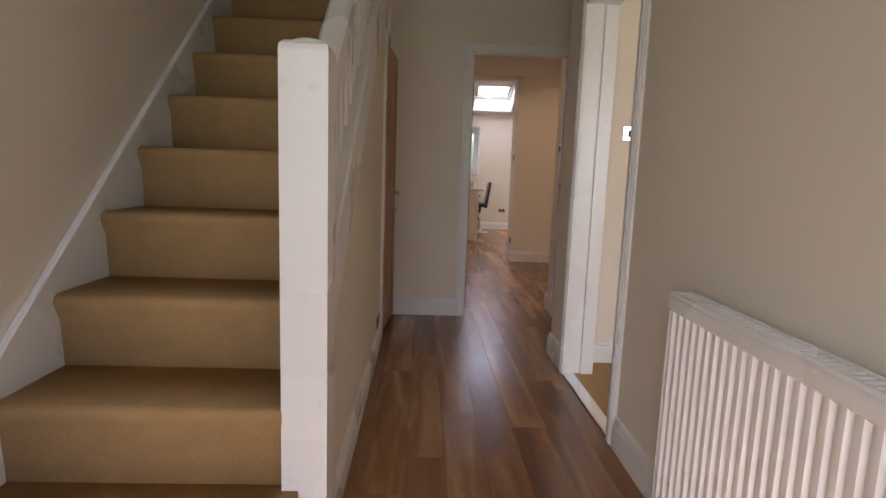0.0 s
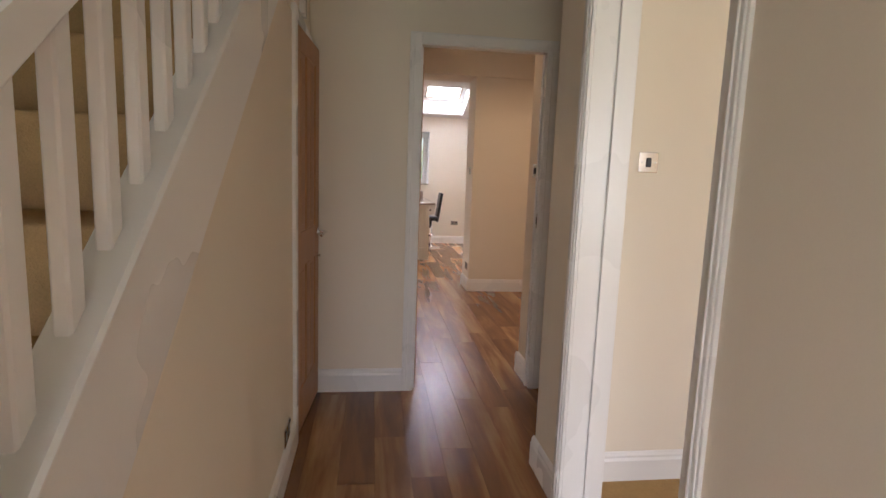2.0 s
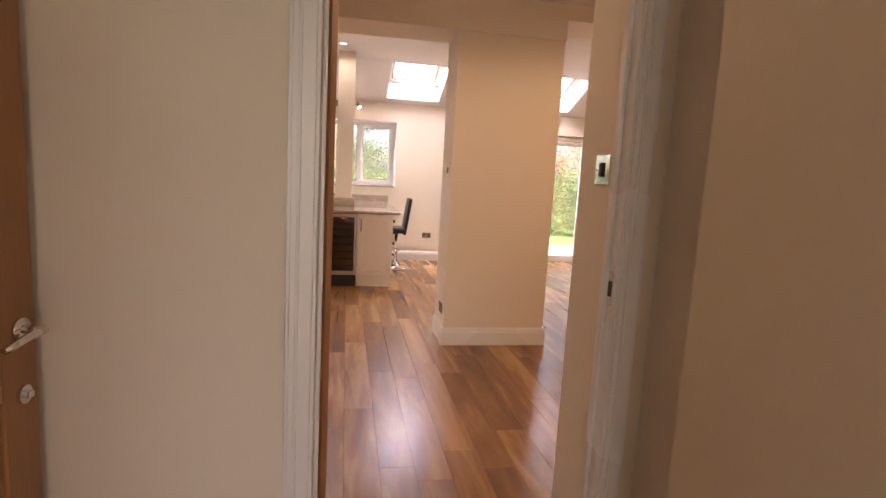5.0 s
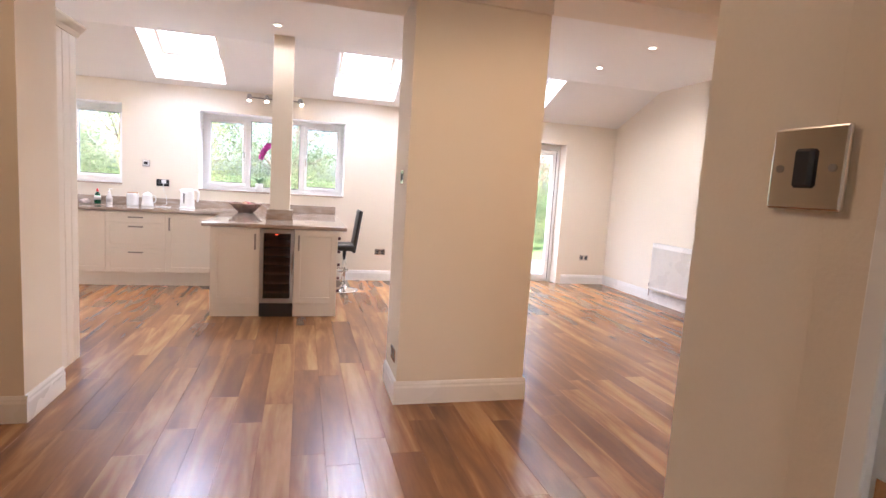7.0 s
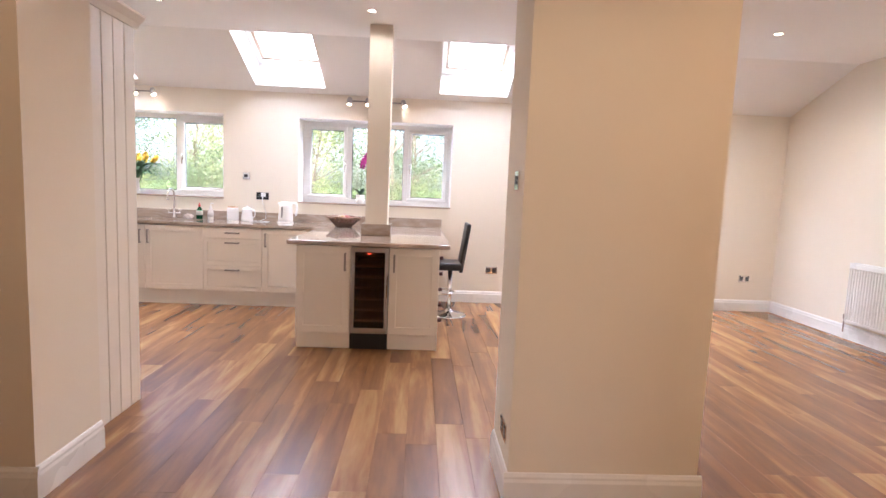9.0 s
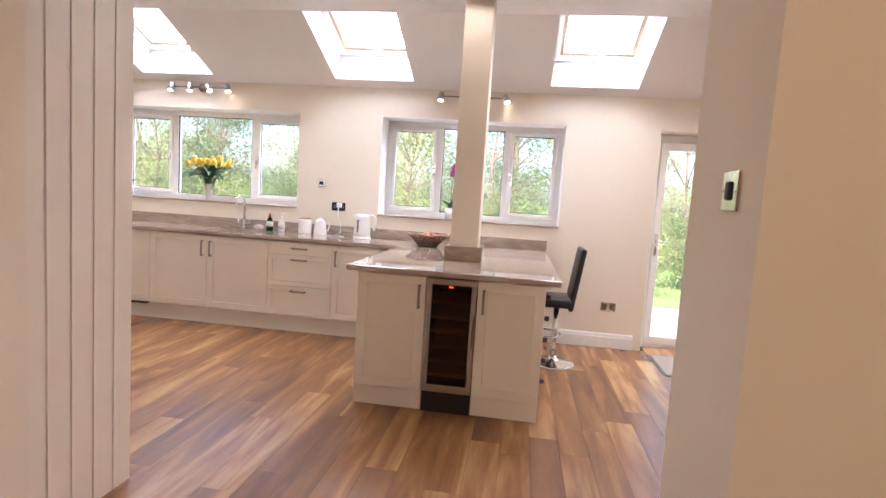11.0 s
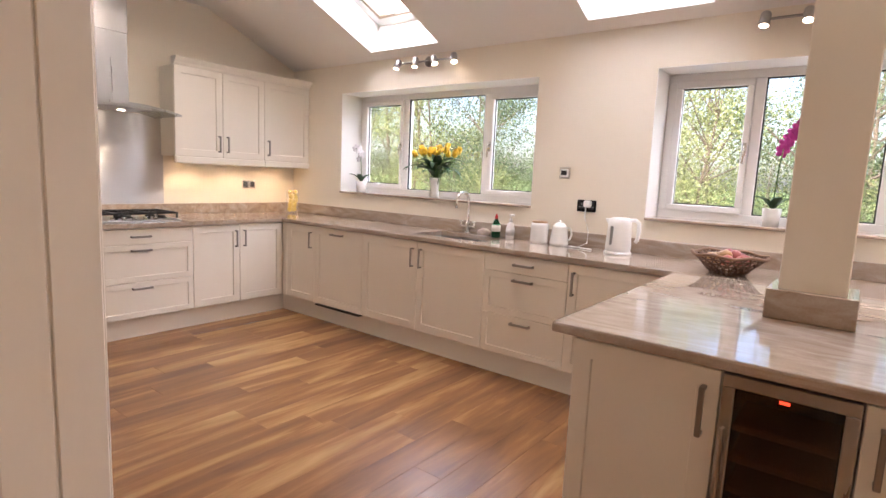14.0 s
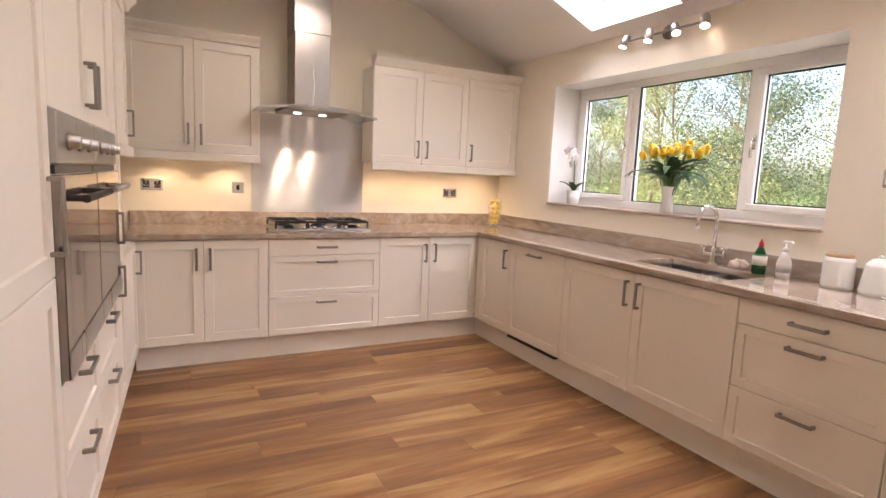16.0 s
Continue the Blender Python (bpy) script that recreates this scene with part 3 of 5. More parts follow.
# ---- hall things ----
def staircase():
    ob = thing("staircase", "carpeted straight stair with white painted strings", "staircase", (-0.77, 1.2, 0))
    base = Matrix.Translation((0.77, -1.2, 0))
    rise, go, first = 0.249, 0.281, 1.015
    for k in range(11):
        y, z = first + k * go, rise * (k + 1)
        x1 = -0.30 if k > 0 else -0.255
        low = max(0, z - rise - 0.12)
        prof = [(y + 0.03, low), (y + 0.012, z - 0.09), (y - 0.008, z - 0.05), (y - 0.016, z - 0.028), (y - 0.011, z - 0.01), (y + 0.008, z), (y + go + 0.05, z), (y + go + 0.05, low)]
        bm = prism(prof, "x", -1.102, x1)
        part("step", bm, CARPET, ob, "beige carpeted tread and riser", True, base)
    y0, y1 = 1.38, 4.4
    part("string", prism([(y0, string_low(y0)), (y1, string_low(y1)), (y1, string_high(y1)), (y0, string_high(y0))], "x", -0.247, -0.177, bevel=0.006), GLOSS, ob, "white gloss outer string", False, base)
    part("string_cap", prism([(y0, string_high(y0)), (y1, string_high(y1)), (y1, string_high(y1) + 0.018), (y0, string_high(y0) + 0.018)], "x", -0.249, -0.171, bevel=0.006), GLOSS, ob, "", False, base)
    wl = lambda y: rise + (y - first) * rise / go + 0.03
    part("wall_string", prism([(0.80, 0), (3.2, 0), (4.4, wl(4.4) - 0.9), (4.4, wl(4.4) + 0.06), (0.80, wl(0.80) + 0.06)], "x", -1.126, -1.099, bevel=0.004), GLOSS, ob, "white gloss wall string", False, base)
    return ob


staircase()


def newel(name, label, x, y, z0, z1, w):
    ob = thing(name, label, "newel post", (x, y, z0))
    h = z1 - z0
    bm = box(-w / 2, w / 2, -w / 2, w / 2, 0, h)
    top = [e for e in bm.edges if min(v.co.z for v in e.verts) > h - 0.001]
    bmesh.ops.bevel(bm, geom=top, offset=0.026, segments=3, affect="EDGES", profile=0.6)
    part("post", bm, GLOSS, ob)
    part("button", lathe([(w * 0.36, h - 0.004), (w * 0.36, h + 0.003), (w * 0.26, h + 0.010), (0.001, h + 0.013)], 24), GLOSS, ob, "", True)
    return ob


newel("newel_post", "stout square white painted newel post at the stair foot", -0.237, 1.352, 0, 1.51, 0.13)
drop = newel("newel_post", "white painted drop newel over the cupboard door", -0.225, 3.80, 2.12, 4.0, 0.11)
part("drop_end", lathe([(0.001, -0.05), (0.03, -0.045), (0.045, -0.02), (0.035, 0.0), (0.05, 0.012)], 16), GLOSS, drop)
ban = thing("banister", "white painted handrail with square balusters", "banister", (-0.27, 1.3, 1.3))
off = Matrix.Translation((0.27, -1.3, -1.3))


def rail_low(y):
    return 1.385 + 0.83 * (y - 1.47)


part("handrail", prism([(1.40, rail_low(1.40)), (3.75, rail_low(3.75)), (3.75, rail_low(3.75) + 0.10), (1.40, rail_low(1.40) + 0.10)], "x", -0.262, -0.182, bevel=0.014), GLOSS, ban, "", False, off)
for i in range(20):
    y = 1.42 + i * 0.117
    part("baluster", box(-0.230, -0.206, y, y + 0.040, string_high(y) - 0.02, rail_low(y) + 0.03, 0.004), GLOSS, ban, "", False, off)


def radiator(name, label, length, height, at, rz, pitch=0.0335, depth=0.075):
    """A pressed-steel panel radiator: fluted front, side covers, grille on top, valves."""
    ob = thing(name, label, "radiator", at, rz)
    bm = bmesh.new()
    n = int((length - 0.05) / pitch)
    prof = []
    for i in range(n):
        u = 0.025 + i * pitch
        prof += [(u, 0.0), (u + pitch * 0.36, 0.0), (u + pitch * 0.5, 0.011), (u + pitch * 0.86, 0.011)]
    prof += [(length - 0.02, 0.0), (length - 0.02, 0.02), (0.025, 0.02)]
    prism(prof, "z", 0.03, height - 0.055, bm)
    part("panel", bm, GLOSS, ob)
    part("bottom_rail", box(0.01, length - 0.01, 0.004, 0.02, 0.0, 0.035, 0.004), GLOSS, ob)
    part("top_rail", box(0.0, length, -0.002, 0.02, height - 0.06, height - 0.012, 0.006), GLOSS, ob)
    part("back_panel", box(0.02, length - 0.02, depth - 0.015, depth, 0.0, height - 0.03, 0.003), GLOSS, ob)
    for x in (0.0, length - 0.012):
        part("side_cover", box(x, x + 0.012, 0.003, depth, 0.01, height - 0.004, 0.004), GLOSS, ob)
    bm = bmesh.new()
    for y in (0.0, depth - 0.012):
        box(0.0, length, y, y + 0.012, height - 0.014, height, 0.003, bm)
    k = int(length / 0.024)
    for i in range(k + 1):
        x = i * (length - 0.008) / k
        box(x, x + 0.008, 0.012, depth - 0.012, height - 0.012, height - 0.003, 0, bm)
    part("grille", bm, GLOSS, ob)
    for x in (-0.03, length + 0.03):
        bm = tube((x, depth * 0.5, -0.11), (x, depth * 0.5, 0.05), 0.008)
        tube((x, depth * 0.5, 0.03), (x, depth * 0.5, 0.075), 0.016, bm=bm)
        tube((x, depth * 0.5, 0.05), (x + (0.04 if x < 0 else -0.04), depth * 0.5, 0.05), 0.009, bm=bm)
        part("valve", bm, CHROME, ob, "chrome radiator valve")
    for x in (length * 0.2, length * 0.8):
        part("bracket", box(x, x + 0.03, depth, depth + 0.029, 0.1, height - 0.1), GLOSS, ob)
    return ob


radiator("radiator", "white fluted panel radiator on the hall wall", 1.25, 0.70, (HX - 0.105, 1.44, 0.14), -90, 0.04)
radiator("radiator", "white fluted panel radiator on the cream side wall", 1.33, 0.62, (EW - 0.105, 10.13, 0.19), -90)


def plate(name, label, at, rz, w=0.086, h=0.086, kind="switch", metal=None):
    """A wall plate; front faces -y before the turn."""
    ob = thing(name, label, "socket" if kind == "socket" else kind, at, rz)
    metal = metal or CHROME
    part("face_plate", box(-w / 2, w / 2, -0.007, 0, -h / 2, h / 2, 0.003, seg=2), metal, ob)
    if kind == "switch":
        part("rocker", box(-0.011, 0.011, -0.013, -0.006, -0.02, 0.02, 0.003), BLACK, ob)
        for x in (-0.03, 0.03):
            part("screw", tube((x, -0.0085, 0), (x, -0.006, 0), 0.004, n=10), STEEL, ob)
    elif kind == "socket":
        for c in ([-0.037, 0.037] if w > 0.1 else [0]):
            bm = bmesh.new()
            for dx, dz, sx, sz in ((0, 0.014, 0.004, 0.009), (-0.011, -0.009, 0.008, 0.004), (0.011, -0.009, 0.008, 0.004)):
                box(c + dx - sx, c + dx + sx, -0.009, -0.006, dz - sz, dz + sz, 0, bm)
            part("insert", box(c - 0.022, c + 0.022, -0.0078, -0.006, -0.026, 0.026, 0.001), BLACK, ob, "black insert")
            part("pin_holes", bm, SHADE, ob)
            part("rocker", box(c + (0.012 if c > 0 else -0.026), c + (0.026 if c > 0 else -0.012), -0.012, -0.006, 0.026, 0.038, 0.002), BLACK, ob)
    elif kind == "thermostat":
        part("dial_box", box(-0.03, 0.03, -0.022, -0.006, -0.03, 0.03, 0.004), CERAMIC, ob)
        part("display", box(-0.022, 0.022, -0.024, -0.021, -0.016, 0.018, 0.001), BLACK, ob)
    return ob


plate("light_switch", "square chrome light switch with a black rocker", (1.328, 3.112, 1.452), 0)
plate("light_switch", "square chrome light switch on the lobby wall", (1.22, 4.342, 1.412), -90)
plate("light_switch", "chrome light switch on the side of the pillar", (1.322, 7.25, 1.42), -90)
plate("wall_socket", "chrome socket low on the side of the pillar", (1.322, 7.245, 0.28), -90, 0.146, 0.086, "socket")
plate("wall_socket", "chrome double socket low on the under-stair wall", (-0.195, 3.29, 0.19), 90, 0.146, 0.086, "socket")
plate("wall_socket", "chrome double socket low on the kitchen wall", (1.80, NW, 0.41), 0, 0.146, 0.086, "socket")
plate("wall_socket", "chrome double socket beside the glazed doors", (5.02, NW, 0.416), 0, 0.146, 0.086, "socket")
plate("wall_socket", "chrome double socket under the wall units", (WW, 8.37, 1.21), 90, 0.146, 0.086, "socket")
plate("wall_socket", "chrome double socket beside the hob splashback", (WW, 10.87, 1.207), 90, 0.146, 0.086, "socket")
plate("cooker_switch", "square chrome cooker switch under the wall units", (WW, 8.97, 1.203), 90, 0.086, 0.086, "switch")
plate("wall_socket", "black glass double socket with a white plug", (-1.0, NW, 1.212), 0, 0.146, 0.086, "socket", DARKGLASS)
plate("thermostat", "small square thermostat with a dark display", (-1.19, NW, 1.445), 0, 0.086, 0.086, "thermostat")


# ---- kitchen units ----
def handle_bar(parent, x, z, vertical, length=0.15, y=0.0):
    a, r = length / 2, 0.03
    bm = bmesh.new()
    if vertical:
        box(x - 0.008, x + 0.008, y - r - 0.007, y - r + 0.003, z - a, z + a, 0.0025, bm)
        for s in (z - a + 0.006, z + a - 0.006):
            box(x - 0.008, x + 0.008, y - r, y, s - 0.006, s + 0.006, 0.002, bm)
    else:
        box(x - a, x + a, y - r - 0.007, y - r + 0.003, z - 0.008, z + 0.008, 0.0025, bm)
        for s in (x - a + 0.006, x + a - 0.006):
            box(s - 0.006, s + 0.006, y - r, y, z - 0.008, z + 0.008, 0.002, bm)
    return part("handle", bm, NICKEL, parent, "satin metal bar handle")


def front(unit, name, x0, x1, z0, z1, handle=None, shaker=True):
    """A shaker front: frame, recessed panel, handle (place: 'l', 'r', 'bl', 'br', 'tl', 'tr', 't', 'c')."""
    g, t = 0.0018, 0.02
    x0, x1, z0, z1 = x0 + g, x1 - g, z0 + g, z1 - g
    w = 0.085 if z1 - z0 > 0.3 else 0.06
    bm = bmesh.new()
    if shaker and z1 - z0 > 0.16:
        box(x0, x1, 0, t, z0, z1, 0.0025, bm)
        bm.normal_update()
        face = max((f for f in bm.faces if f.normal.y < -0.9), key=lambda f: f.calc_area())
        bmesh.ops.inset_region(bm, faces=[face], thickness=w - 0.0025)
        bmesh.ops.inset_region(bm, faces=[face], thickness=0.004, depth=-0.009)
    else:
        box(x0, x1, 0, t, z0, z1, 0.003, bm)
    ob = part(name, bm, UNIT, unit)
    if handle:
        cx, e = (x0 + x1) / 2, 0.04
        if handle in ("tl", "tr"):
            handle_bar(ob, x0 + e if handle == "tl" else x1 - e, z1 - 0.125, True)
        elif handle in ("bl", "br"):
            handle_bar(ob, x0 + e if handle == "bl" else x1 - e, z0 + 0.125, True)
        elif handle == "t":
            handle_bar(ob, cx, z1 - 0.045, False)
        elif handle == "c":
            handle_bar(ob, cx, (z0 + z1) / 2, False)
    return ob


PL, TOP = 0.16, 0.875


def base_unit(label, w, at, rz, fronts, depth=0.56, name="base_unit", plinth=True, top=TOP, category="kitchen cabinet", inset=0.05):
    ob = thing(name, label, category, at, rz, "fitted kitchen units")
    part("body", box(0.001, w - 0.001, 0.021, depth, PL, top), UNIT, ob)
    if plinth:
        part("plinth", box(0, w, inset, inset + 0.018, 0, PL - 0.003), UNIT, ob)
    for f in fronts:
        front(ob, *f)
    return ob


FN = 10.81   # fronts of the north run
FW = -3.81    # fronts of the west run
Z0, Z1 = PL + 0.004, TOP - 0.004
DR = ((Z0, 0.448), (0.448, 0.748), (0.748, Z1))

# north run, west to east
base_unit("ivory shaker corner base unit under the stone worktop", 0.485, (-3.81, FN, 0), 0, [("door", 0.075, 0.485, Z0, Z1, "tr"), ("filler", 0.0, 0.075, Z0, Z1, None, False)])
dish = base_unit("ivory fronted integrated dishwasher in the base run", 0.635, (-3.325, FN, 0), 0, [("door", 0, 0.635, Z0, Z1, "t")])
part("vent_strip", box(0.02, 0.60, 0.0, 0.06, PL - 0.016, PL - 0.004), BLACK, dish, "black strip under the dishwasher door")
base_unit("ivory double-door sink base unit", 1.23, (-2.69, FN, 0), 0, [("door", 0, 0.605, Z0, Z1, "tr"), ("door", 0.605, 1.23, Z0, Z1, "tl")], top=0.70)
base_unit("ivory three-drawer base unit with bar handles", 0.635, (-1.46, FN, 0), 0, [("drawer", 0, 0.635, *DR[0], "t"), ("drawer", 0, 0.635, *DR[1], "t"), ("drawer", 0, 0.635, *DR[2], "c")])
base_unit("ivory single-door base unit beside the peninsula", 0.675, (-0.825, FN, 0), 0, [("door", 0, 0.675, Z0, Z1, "tl")])
# west run, south to north
base_unit("ivory double-door base unit under the worktop", 0.83, (FW, 8.26, 0), 90, [("door", 0, 0.41, Z0, Z1, "tr"), ("door", 0.41, 0.83, Z0, Z1, "tl")])
base_unit("ivory three-drawer base unit below the hob", 0.835, (FW, 9.09, 0), 90, [("drawer", 0, 0.835, *DR[0], "t"), ("drawer", 0, 0.835, *DR[1], "t"), ("drawer", 0, 0.835, *DR[2], "c")])
base_unit("ivory double-door base unit beside the corner", 0.885, (FW, 9.925, 0), 90, [("door", 0, 0.432, Z0, Z1, "tr"), ("door", 0.432, 0.884, Z0, Z1, "tl")])
corner_plinth = [u for u in bpy.data.objects if u.get("label", "").startswith("ivory shaker corner base unit")][0]
part("plinth", box(-0.068, -0.0005, 0.05, 0.068, 0, PL - 0.003), UNIT, corner_plinth)
part("plinth", box(-0.068, -0.05, -0.0005, 0.0495, 0, PL - 0.003), UNIT, corner_plinth)
# peninsula
PF = 9.32
base_unit("ivory single-door unit at the end of the peninsula", 0.448, (-0.115, PF, 0), 0, [("door", 0, 0.448, Z0 - 0.03, Z1, "tr")], 0.60, inset=0.03)
base_unit("ivory single-door unit beside the wine cooler", 0.42, (0.655, PF, 0), 0, [("door", 0, 0.42, Z0 - 0.03, Z1, "tl")], 0.60, inset=0.03)
pen = thing("peninsula_body", "ivory panelled body of the peninsula", "kitchen cabinet", (0.46, 10.2, 0), 0, "fitted kitchen units")
part("body", box(-0.595, 0.58, -0.30, 0.61, 0, TOP), UNIT, pen)
front_w = part("side_panel", box(-0.61, -0.596, -0.30, 0.60, PL, TOP, 0.002), UNIT, pen)
for k, z in enumerate((0.70, 0.42)):
    handle = handle_bar(front_w, 0.0, 0.0, False)
    handle.matrix_basis = pose(-0.61, -0.05, z, 0, 0, -90)


def wine_cooler():
    ob = thing("wine_cooler", "steel framed glass wine cooler with wooden shelves", "wine cooler", (0.335, PF - 0.004, 0))
    w = 0.318
    part("body", box(0.003, w - 0.003, 0.45, 0.58, 0.16, 0.87), BLACK, ob)
    for q in ((0.003, 0.012, 0.10, 0.16, 0.87), (w - 0.012, w - 0.003, 0.10, 0.16, 0.87)):
        part("side", box(q[0], q[1], 0.04, 0.45, q[3], q[4]), BLACK, ob)
    part("floor_panel", box(0.012, w - 0.012, 0.04, 0.45, 0.16, 0.18), BLACK, ob)
    part("kick_plate", box(0.003, w - 0.003, 0.02, 0.10, 0.0, 0.155), BLACK, ob, "black vented kick plate")
    bm = bmesh.new()
    for q in ((0.002, w - 0.002, 0.14, 0.185), (0.002, w - 0.002, 0.83, 0.868), (0.002, 0.034, 0.185, 0.83), (w - 0.034, w - 0.002, 0.185, 0.83)):
        box(q[0], q[1], -0.004, 0.03, q[2], q[3], 0.003, bm)
    door = part("door", bm, STEEL, ob, "brushed steel door frame")
    p = part("pane", box(0.034, w - 0.034, 0.006, 0.012, 0.185, 0.83), glass("tinted_glass", (0.30, 0.25, 0.23)), door)
    p.visible_shadow = False
    bm = tube((0.018, -0.035, 0.30), (0.018, -0.035, 0.72), 0.007)
    for z in (0.31, 0.71):
        tube((0.018, -0.035, z), (0.018, 0.0, z), 0.005, bm=bm)
    part("handle", bm, STEEL, door, "thin steel bar handle")
    wood = mat("shelf_wood", (0.30, 0.12, 0.055), 0.5, grain=0.15, grain_scale=40, stretch=(1, 6, 6))
    for i in range(6):
        z = 0.235 + i * 0.093
        part("shelf", box(0.036, w - 0.036, 0.02, 0.42, z, z + 0.022, 0.004), wood, ob, "reddish wooden shelf front")
    part("control_strip", box(0.036, w - 0.036, 0.02, 0.05, 0.795, 0.828), BLACK, ob)
    part("display_light", box(0.14, 0.165, 0.0155, 0.0195, 0.812, 0.820), glow("red_display", (1, 0.08, 0.03), 2.5), ob, "red lit display")


wine_cooler()
rack = thing("wine_rack", "column of dark capped bottles lying in the peninsula side", "wine rack", (1.04, 9.56, 0.12))
part("back_board", box(0.0, 0.03, -0.2, 0.2, 0.04, 0.75, 0.002), UNIT, rack)
for i in range(5):
    part("bottle_top", lathe([(0.001, 0.0), (0.016, 0.0), (0.017, 0.02), (0.0145, 0.024), (0.0145, 0.05)], 14), mat("capsule_red", (0.05, 0.008, 0.008), 0.35) if i == 0 else bpy.data.materials["capsule_red"], rack, "dark red bottle capsule", True, pose(0.068, -0.14, 0.13 + i * 0.135, 0, -90, 0))


# tall run, slightly out of square with the room
TALL = 177.6
TO = Vector((-0.80, 8.155))
TD = Vector((math.cos(radians(TALL)), math.sin(radians(TALL))))


def tall_at(u):
    q = TO + TD * u
    return (q.x, q.y, 0)


HT = 2.22


def tall_unit(label, w, u, fronts, name="tall_unit"):
    ob = thing(name, label, "kitchen cabinet", tall_at(u), TALL, "fitted kitchen units")
    part("body", box(0.001, w - 0.001, 0.021, 0.58, PL, HT), UNIT, ob)
    part("plinth", box(0, w, 0.05, 0.068, 0, PL - 0.003), UNIT, ob)
    for f in fronts:
        front(ob, *f)
    bm = prism([(-0.055, HT + 0.075), (-0.055, HT + 0.062), (-0.02, HT + 0.028), (-0.008, HT), (0.05, HT), (0.05, HT + 0.075)], "x", 0, w)
    part("cornice", bm, UNIT, ob)
    return ob


tall_unit("ivory two-door tall larder unit at the end of the run", 0.78, 0.022, [("door", 0, 0.78, Z0, 1.06, None), ("door", 0, 0.78, 1.06, HT - 0.004, None)])
lar = bpy.data.objects["tall_unit"]
handle_bar(lar, 0.735, 1.22, True, 0.20)
for i, (hs, lab) in enumerate((("br", "ivory tall oven housing with drawers below"), ("bl", "ivory tall oven housing beside its twin"))):
    u = 0.802 + 0.60 * i
    ob = tall_unit(lab, 0.60, u, [("drawer", 0, 0.60, Z0, 0.51, "t"), ("drawer", 0, 0.60, 0.51, 0.765, "t"), ("door", 0, 0.60, 1.49, HT - 0.004, hs)], "oven_housing")
    ov = thing("oven", "built-in oven with a steel control panel and dark glass door", "oven", tall_at(u)[:2] + (-0.05,), TALL)
    part("body", box(0.006, 0.594, 0.004, 0.0205, 0.822, 1.53), STEEL, ov)
    part("control_panel", box(0.004, 0.596, -0.016, 0.004, 1.40, 1.535, 0.003), STEEL, ov, "brushed steel control panel")
    for k in range(3):
        part("knob", lathe([(0.024, 0), (0.024, 0.008), (0.019, 0.012), (0.018, 0.03), (0.001, 0.031)], 20), STEEL, ov, "round steel knob", True, pose(0.14 + k * 0.16, -0.016, 1.462, 90))
    part("air_gap", box(0.006, 0.594, -0.008, 0.004, 1.375, 1.397), BLACK, ov)
    door = part("door", box(0.004, 0.596, -0.02, 0.004, 0.825, 1.372, 0.003), OVENGLASS, ov, "dark mirror-like glass door")
    part("door_band", box(0.004, 0.596, -0.024, -0.0205, 0.825, 0.90, 0.001), STEEL, door, "steel lower band")
    bm = tube((0.06, -0.065, 1.31), (0.54, -0.065, 1.31), 0.011)
    for x in (0.08, 0.52):
        tube((x, -0.065, 1.31), (x, -0.02, 1.31), 0.009, bm=bm)
    part("handle", bm, BLACK if i == 0 else STEEL, door, "round bar handle")
tall_unit("ivory tall larder unit beyond the ovens", 0.32, 2.002, [("door", 0, 0.32, Z0, 0.93, "tl"), ("door", 0, 0.32, 0.93, HT - 0.004, "bl")])
base_unit("ivory corner base unit beside the tall larder", 0.68, tall_at(2.322), TALL, [("door", 0, 0.66, Z0, Z1, "tr")])
ep = thing("end_panel", "beaded ivory end panel of the tall units", "kitchen cabinet", (-0.80, 7.85, 0), 0, "fitted kitchen units")
part("panel", box(-0.02, -0.001, -0.345, 0.318, 0, HT, 0.002), UNIT, ep)
for k in range(6):
    y = -0.34 + k * 0.1095
    part("board", box(-0.001, 0.006, y, y + 0.104, 0.0, HT - 0.002, 0.003), UNIT, ep)
part("cornice", prism([(0.06, HT + 0.075), (0.06, HT + 0.062), (0.025, HT + 0.028), (0.01, HT), (-0.02, HT), (-0.02, HT + 0.075)], "y", -0.345, 0.345), UNIT, ep)


# wall units
WF, WB, WT = -4.21, 1.455, 2.235


def wall_unit(label, w, at, rz, fronts, depth=0.268, cornice=True):
    ob = thing("wall_unit", label, "kitchen cabinet", at, rz, "fitted kitchen units")
    part("body", box(0.001, w - 0.001, 0.021, depth, WB, WT), UNIT, ob)
    part("pelmet", box(0, w, -0.012, 0.02, WB - 0.06, WB - 0.001, 0.004), UNIT, ob)
    part("cornice", prism([(-0.05, WT + 0.07), (-0.05, WT + 0.058), (-0.018, WT + 0.024), (-0.006, WT), (0.05, WT), (0.05, WT + 0.07)], "x", 0, w), UNIT, ob)
    for f in fronts:
        front(ob, *f)
    return ob


wall_unit("ivory double-door wall unit with a lit underside", 0.885, (WF, 8.21, 0), 90, [("door", 0, 0.44, WB, WT, "br"), ("door", 0.44, 0.885, WB, WT, "bl")])
wall_unit("ivory double-door wall unit beside the hood", 0.895, (WF, 9.985, 0), 90, [("door", 0, 0.45, WB, WT, "br"), ("door", 0.45, 0.895, WB, WT, "bl")])
wall_unit("ivory single-door wall unit in the corner", 0.547, (WF, 10.88, 0), 90, [("door", 0, 0.547, WB, WT, "bl")])
wall_unit("ivory wall unit in the corner beside the tall larder", 0.62, tall_at(2.322)[:2] + (0,), TALL, [("door", 0, 0.45, WB, WT, "br")], 0.50)

